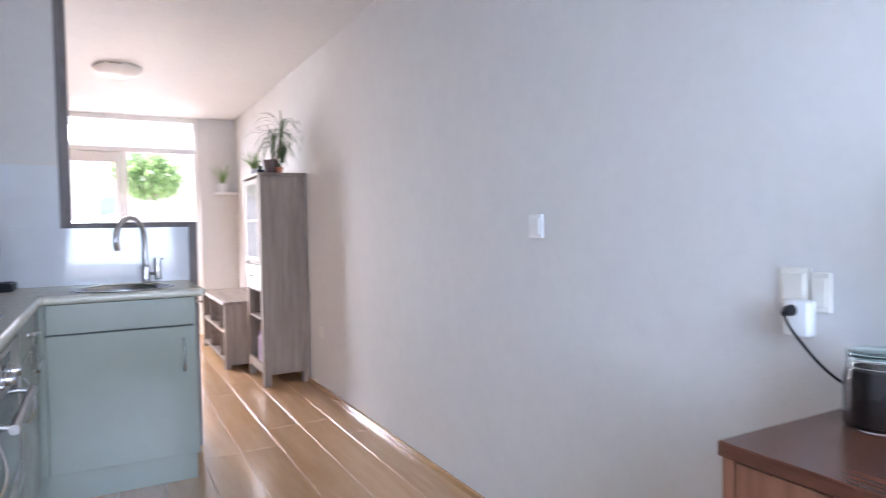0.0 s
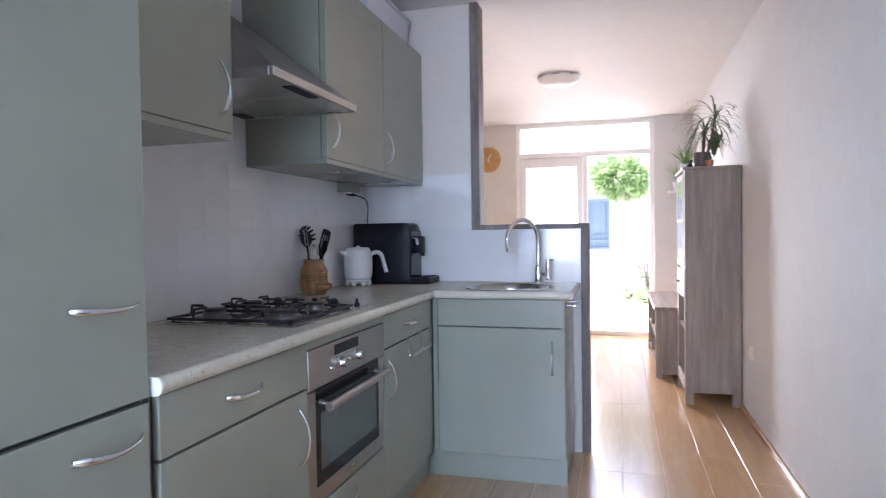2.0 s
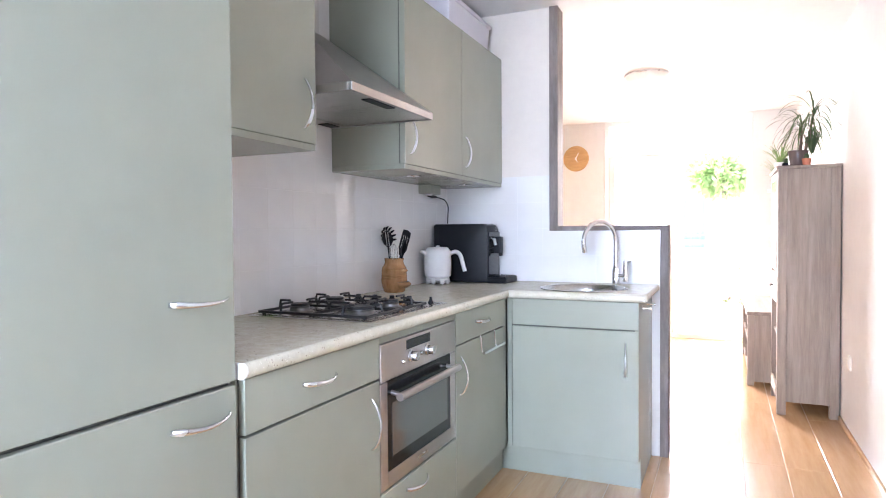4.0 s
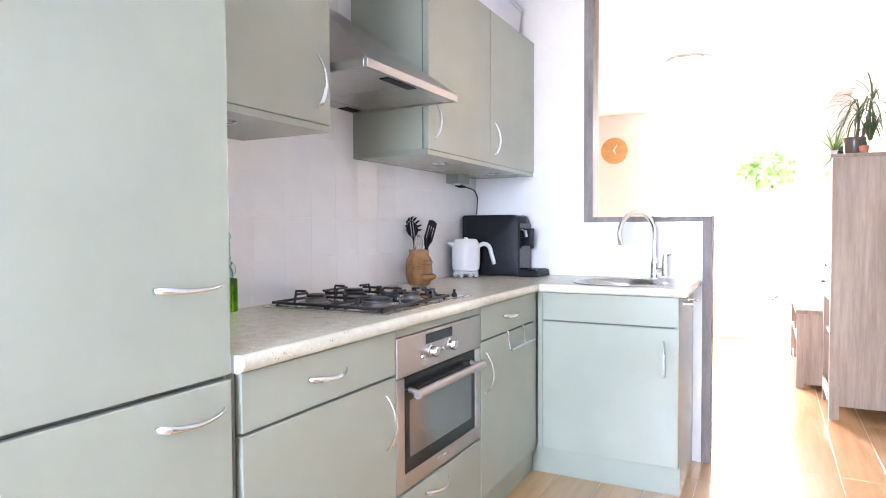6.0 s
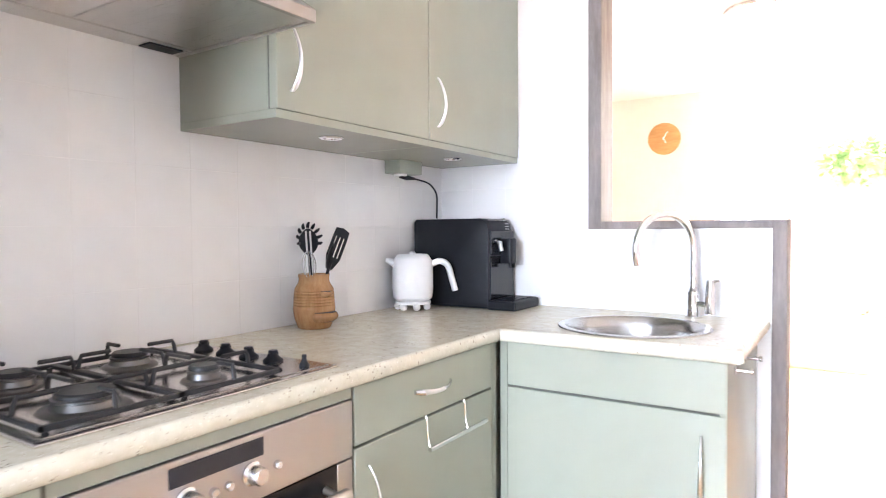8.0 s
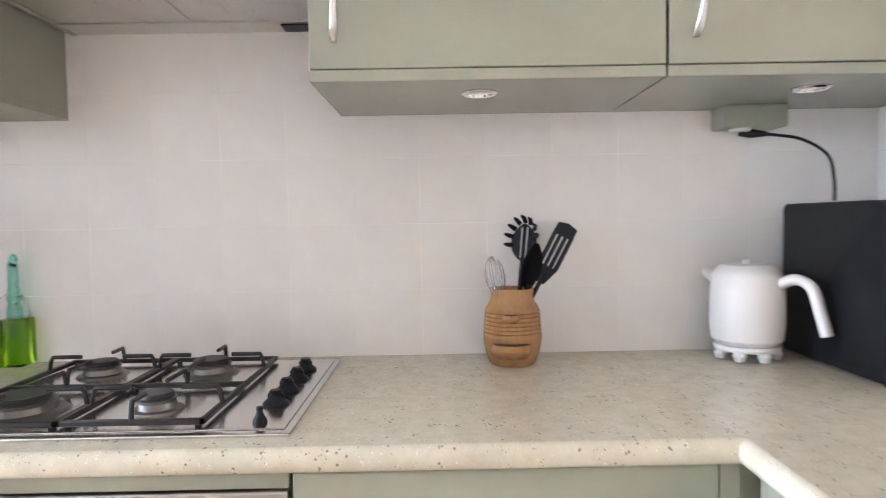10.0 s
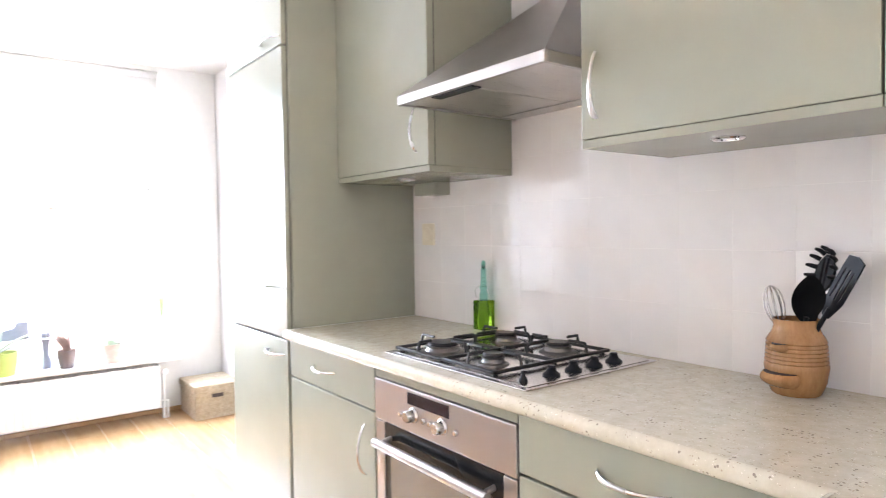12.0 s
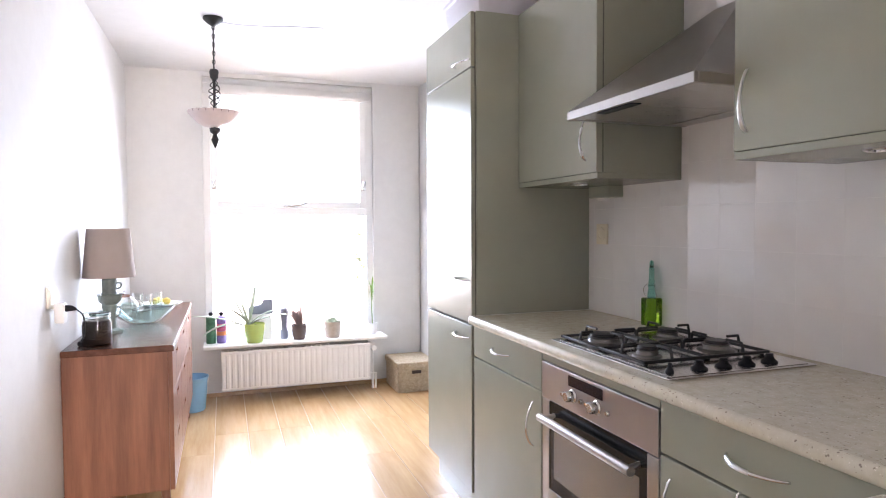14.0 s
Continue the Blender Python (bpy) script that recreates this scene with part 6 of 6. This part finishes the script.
box(b, x1 - 0.03, x1 - 0.012, y0 + 0.05, y1 - 0.05, 0.06, h - 0.03)
part(tv, "frame", b, GREYWOOD)
b = bm_new()
for z in (0.05, 0.30):
    box(b, x0 + 0.01, x1 - 0.032, y0 + 0.028, y1 - 0.028, z, z + 0.02)
for y in (2.24, 2.80):
    box(b, x0 + 0.012, x1 - 0.032, y, y + 0.018, 0.07, h - 0.031)
part(tv, "shelf", b, GREYWOOD_H)

# wall shelf with a white pot beside the garden door
sh = thing("wall_shelf", (2.05, 3.90, 1.62), "small white wall shelf beside the garden door", "shelf")
b = bm_new()
box(b, 1.98, 2.245, 3.82, GARDEN, 1.62, 1.645, 0.003)
part(sh, "board", b, WHITE_PAINT)
t = pot("fern_plant", 2.08, 3.90, 0.055, 0.10, WHITE, "feathery fern in a white pot on a shelf", 1.645, "plants on the wall shelf")
b = bm_new()
for k in range(40):
    a = rng.uniform(0, 6.28)
    blade(b, (2.08, 3.90, 1.735), (math.cos(a) * 0.6, math.sin(a) * 0.35, rng.uniform(0.5, 2)), rng.uniform(0.15, 0.3), 0.005, 1.4, 6)
part(t, "fronds", b, LEAF_LIME, True)

# flush ceiling lamp
cl = thing("ceiling_lamp", (0.98, 1.85, CEILING), "flush white frosted glass ceiling lamp, switched off", "ceiling lamp")
b = bm_new()
lathe(b, [(0.175, 0.0), (0.175, -0.012), (0.17, -0.016)], 0.98, 1.85, CEILING, 40)
part(cl, "rim", b, SATIN, True)
b = bm_new()
lathe(b, [(0.172, -0.014), (0.165, -0.035), (0.13, -0.062), (0.07, -0.08), (0, -0.085)], 0.98, 1.85, CEILING, 40)
part(cl, "dome", b, FROST, True)
b = bm_new()
lathe(b, [(0, -0.012), (0.008, -0.008), (0.008, 0.002), (0, 0.006)], 1.105, 1.82, CEILING - 0.055, 12)
part(cl, "clip", b, SATIN, True)

# wall clock
ck = thing("wall_clock", (-0.058, GARDEN, 2.09), "round tan wooden wall clock with pale hands", "clock")
turn = Matrix.Rotation(radians(90), 3, "X")
b = bm_new()
lathe(b, [(0, 0.026), (0.142, 0.026), (0.150, 0.022), (0.152, 0.0), (0, 0.0)], -0.058, GARDEN, 2.09, 44, turn)
part(ck, "face", b, CLOCKWOOD, True)
b = bm_new()
for a, L, w in ((-28, 0.085, 0.006), (206, 0.062, 0.007)):
    ca, sa = math.cos(radians(90 + a)), math.sin(radians(90 + a))
    o = Vector((-0.058, GARDEN - 0.030, 2.09))
    d = Vector((ca, 0, sa))
    s = Vector((-sa, 0, ca))
    slab(b, o - d * 0.012, d, s, Vector((0, 1, 0)), [(0, -w), (0, w), (L, w * 0.6), (L, -w * 0.6)], 0.003)
part(ck, "hand", b, WHITE)


# ---------------------------------------------------------------- outside
b = bm_new()
s = 400
box(b, -s, s, -s, STREET - 0.3, -0.30, -0.16)
box(b, -s, s, GARDEN + 0.2, s, -0.30, -0.06)
setting("ground", b, PAVING, "pale concrete paving and ground outdoors")
b = bm_new()
box(b, -6, 9, 10.4, 10.55, -0.06, 1.9)
box(b, 4.6, 4.75, GARDEN + 0.2, 10.4, -0.06, 1.9)
box(b, -3.2, -3.05, GARDEN + 0.2, 10.4, -0.06, 1.9)
setting("garden_wall", b, FENCE, "pale rendered garden wall")

# Added plain sheet: covers the brown horizon so the window view stays white.
b = bm_new()
box(b, -60, 60, -40.3, -40, -0.16, 4.5)
setting("backdrop", b, FENCE, "plain pale backdrop added to whiten the street view")

sd = thing("garden_shed", (0.95, 9.9, -0.06), "pale garden shed with a blue framed window", "shed")
b = bm_new()
box(b, 0.35, 1.75, 9.75, 10.35, -0.06, 1.95)
part(sd, "wall", b, FENCE)
b = bm_new()
prism(b, [(0.25, 1.95), (1.85, 1.95), (1.05, 2.25)], "y", 9.65, 10.39)
part(sd, "roof", b, FENCE)
b = bm_new()
for xa, xb, za, zc in ((0.80, 0.85, 0.85, 1.87), (1.22, 1.27, 0.85, 1.87), (0.85, 1.22, 0.85, 0.9), (0.85, 1.22, 1.82, 1.87), (0.85, 1.22, 1.02, 1.05), (0.85, 1.22, 1.12, 1.15)):
    box(b, xa, xb, 9.70, 9.75, za, zc, 0.004)
wf = part(sd, "window", b, BLUEPAINT)
b = bm_new()
box(b, 0.85, 1.22, 9.735, 9.75, 0.9, 1.82)
part(wf, "shutter", b, BLUEPAINT)

tr = thing("garden_tree", (1.52, 7.2, -0.06), "small standard tree with a round leafy crown", "tree")
b = bm_new()
sweep(b, [(1.52, 7.2, -0.06), (1.53, 7.2, 0.8), (1.51, 7.2, 1.75)], [0.022, 0.018, 0.016], 12)
for k in range(9):
    a = k * 2.4
    sweep(b, [(1.51, 7.2, 1.68 + 0.02 * k), (1.51 + 0.2 * math.cos(a), 7.2 + 0.2 * math.sin(a), 1.9 + 0.03 * k), (1.51 + 0.38 * math.cos(a), 7.2 + 0.38 * math.sin(a), 1.95 + 0.06 * k)], [0.02, 0.013, 0.005], 8)
part(tr, "trunk", b, BARK_PALE, True)
b = leaves(bm_new(), random.Random(11), (1.51, 7.2, 2.1), (0.47, 0.47, 0.33), 620, 0.14, 0.3)
part(tr, "crown", b, LEAF_CROWN, False, "", "stuff")


def shrub(x, y, z, r, h, n, size, mat, label, seed, kind="garden_shrub"):
    s2 = thing(kind, (x, y, z), label, "shrub", "shrubs in the garden" if y > 0 else "shrubs along the street")
    g4 = random.Random(seed)
    bb = bm_new()
    for k in range(7):
        a = k * 0.9
        sweep(bb, [(x, y, z), (x + r * 0.6 * math.cos(a), y + r * 0.6 * math.sin(a), z + h * 0.6)], [0.02, 0.006], 6)
    part(s2, "stem", bb, BARK if y > 0 else mat, True)
    part(s2, "foliage", leaves(bm_new(), g4, (x, y, z + h * 0.52), (r, r, h * 0.5), n, size, 0.3), mat, False, "", "stuff")


shrub(1.95, 8.2, -0.06, 0.26, 0.2, 80, 0.09, LEAF_CROWN, "low green garden shrub by the paving", 21)
shrub(1.6, 8.8, -0.06, 0.24, 0.18, 70, 0.08, LEAF_CROWN, "low lime green garden plant", 22)
shrub(2.0, 9.6, -0.06, 0.14, 1.05, 45, 0.08, LEAF_CROWN, "slim climbing shrub against the garden wall", 23)
b = bm_new()
lathe(b, [(0, 0), (0.09, 0), (0.13, 0.24), (0.135, 0.25), (0.12, 0.25), (0.1, 0.2), (0, 0.2)], 2.05, 6.1, -0.06, 26)
solo("purple_planter", b, PURPLE, (2.05, 6.1, -0.06), "purple glazed planter on the garden paving", "planter", "", True)

shrub(-1.6, -13.0, -0.16, 0.9, 1.7, 120, 0.10, LEAF_STREET, "sparse leafy front garden shrub", 32, "street_shrub")


# ---------------------------------------------------------------- wall tiles and floor planks
PITCH, JOINT = 0.152, 0.0018
tile_cache = {}


def tile_mesh(w, h, facing):
    """A thin glazed tile with softened edges; shared between tiles of one size."""
    key = (round(w, 4), round(h, 4), facing)
    if key not in tile_cache:
        bb = bm_new()
        if facing == "x":
            box(bb, -0.0065, 0.0, -w / 2, w / 2, -h / 2, h / 2, 0.0005, 1)
        else:
            box(bb, -w / 2, w / 2, 0.0, 0.0065, -h / 2, h / 2, 0.0005, 1)
        tile_cache[key] = make("tile", bb, TILE)
    return tile_cache[key]


trng = random.Random(5)
Z0 = 0.9335
for col in range(17):
    ya, yb = -PITCH * (col + 1), -PITCH * col
    ya = max(ya, -2.473)
    for row in range(5):
        if row == 4 and not (-1.87 < (ya + yb) / 2 < -1.24):
            continue
        za, zb2 = Z0 + PITCH * row, Z0 + PITCH * (row + 1)
        tob = new("tile", tile_mesh(yb - ya - JOINT, PITCH - JOINT, "x"))
        tob.parent = wall_west
        tob.location = (0.0, (ya + yb) / 2, (za + zb2) / 2)
        tob.rotation_euler = (0, trng.uniform(-0.0012, 0.0012), trng.uniform(-0.0012, 0.0012))
for col in range(9):
    xa, xb = PITCH * col, min(PITCH * (col + 1), 1.2515)
    if xb - xa < 0.02:
        continue
    for row in range(4):
        za, zb2 = Z0 + PITCH * row, Z0 + PITCH * (row + 1)
        xc = xb
        if row >= 2:
            if xa > 0.646:
                continue
            xc = min(xb, 0.6475)
            if row == 2 and xa < 0.646 < xb:
                pass
        if row == 1:
            zb2 = min(zb2, 1.2235) if xa >= 0.645 else zb2
        tob = new("tile", tile_mesh(xc - xa - JOINT, zb2 - za - JOINT, "y"))
        tob.parent = wall_cross
        tob.location = ((xa + xc) / 2, -0.0065, (za + zb2) / 2)
        tob.rotation_euler = (trng.uniform(-0.002, 0.002), 0, trng.uniform(-0.002, 0.002))
b = bm_new()
box(b, -0.0058, -0.0004, -2.473, -0.001, Z0 - 0.002, Z0 + PITCH * 4)
box(b, -0.0058, -0.0004, -1.87, -1.22, Z0 + PITCH * 4, Z0 + PITCH * 5)
part(wall_west, "grout", b, GROUT)
b = bm_new()
box(b, 0.0, 1.2515, -0.0061, -0.0004, Z0 - 0.002, 1.224)
box(b, 0.0, 0.6475, -0.0061, -0.0004, 1.224, Z0 + PITCH * 4)
part(wall_cross, "grout", b, GROUT)
# white wall strip between the sink cabinet and the wooden edging
b = bm_new()
box(b, 1.211, 1.2515, -0.0065, -0.0004, 0.0, Z0 - 0.004)
part(wall_cross, "lower_strip", b, WHITE_PAINT)

plank_cache = {}


def plank_mesh(w, length):
    key = (round(w, 4), round(length, 4))
    if key not in plank_cache:
        bb = bm_new()
        box(bb, -w / 2, w / 2, -length / 2, length / 2, -0.0032, 0.0, 0.0008, 1)
        plank_cache[key] = make("plank", bb, OAK)
    return plank_cache[key]


prng = random.Random(9)
W, L = 0.2, 1.3
k = -10
while 0.06 + W * k < EAST:
    xa, xb = max(0.06 + W * k, WEST), min(0.06 + W * (k + 1), EAST)
    k += 1
    if xb - xa < 0.015:
        continue
    y_lo = STREET if xa >= -0.17 else 0.1
    y = y_lo - prng.choice((0.0, 0.33, 0.65, 0.98))
    while y < GARDEN + 0.19:
        ya, yb = max(y, y_lo), min(y + L, GARDEN + 0.2)
        y += L
        if yb - ya < 0.02:
            continue
        xl = max(xa, 0.0) if y_lo == STREET and xa < 0 and ya < 0 else xa
        if xb - xl < 0.012:
            continue
        pb = new("plank", plank_mesh(xb - xl - 0.0028, yb - ya - 0.0006))
        pb.parent = floor
        pb.location = ((xl + xb) / 2, (ya + yb) / 2, 0.0)
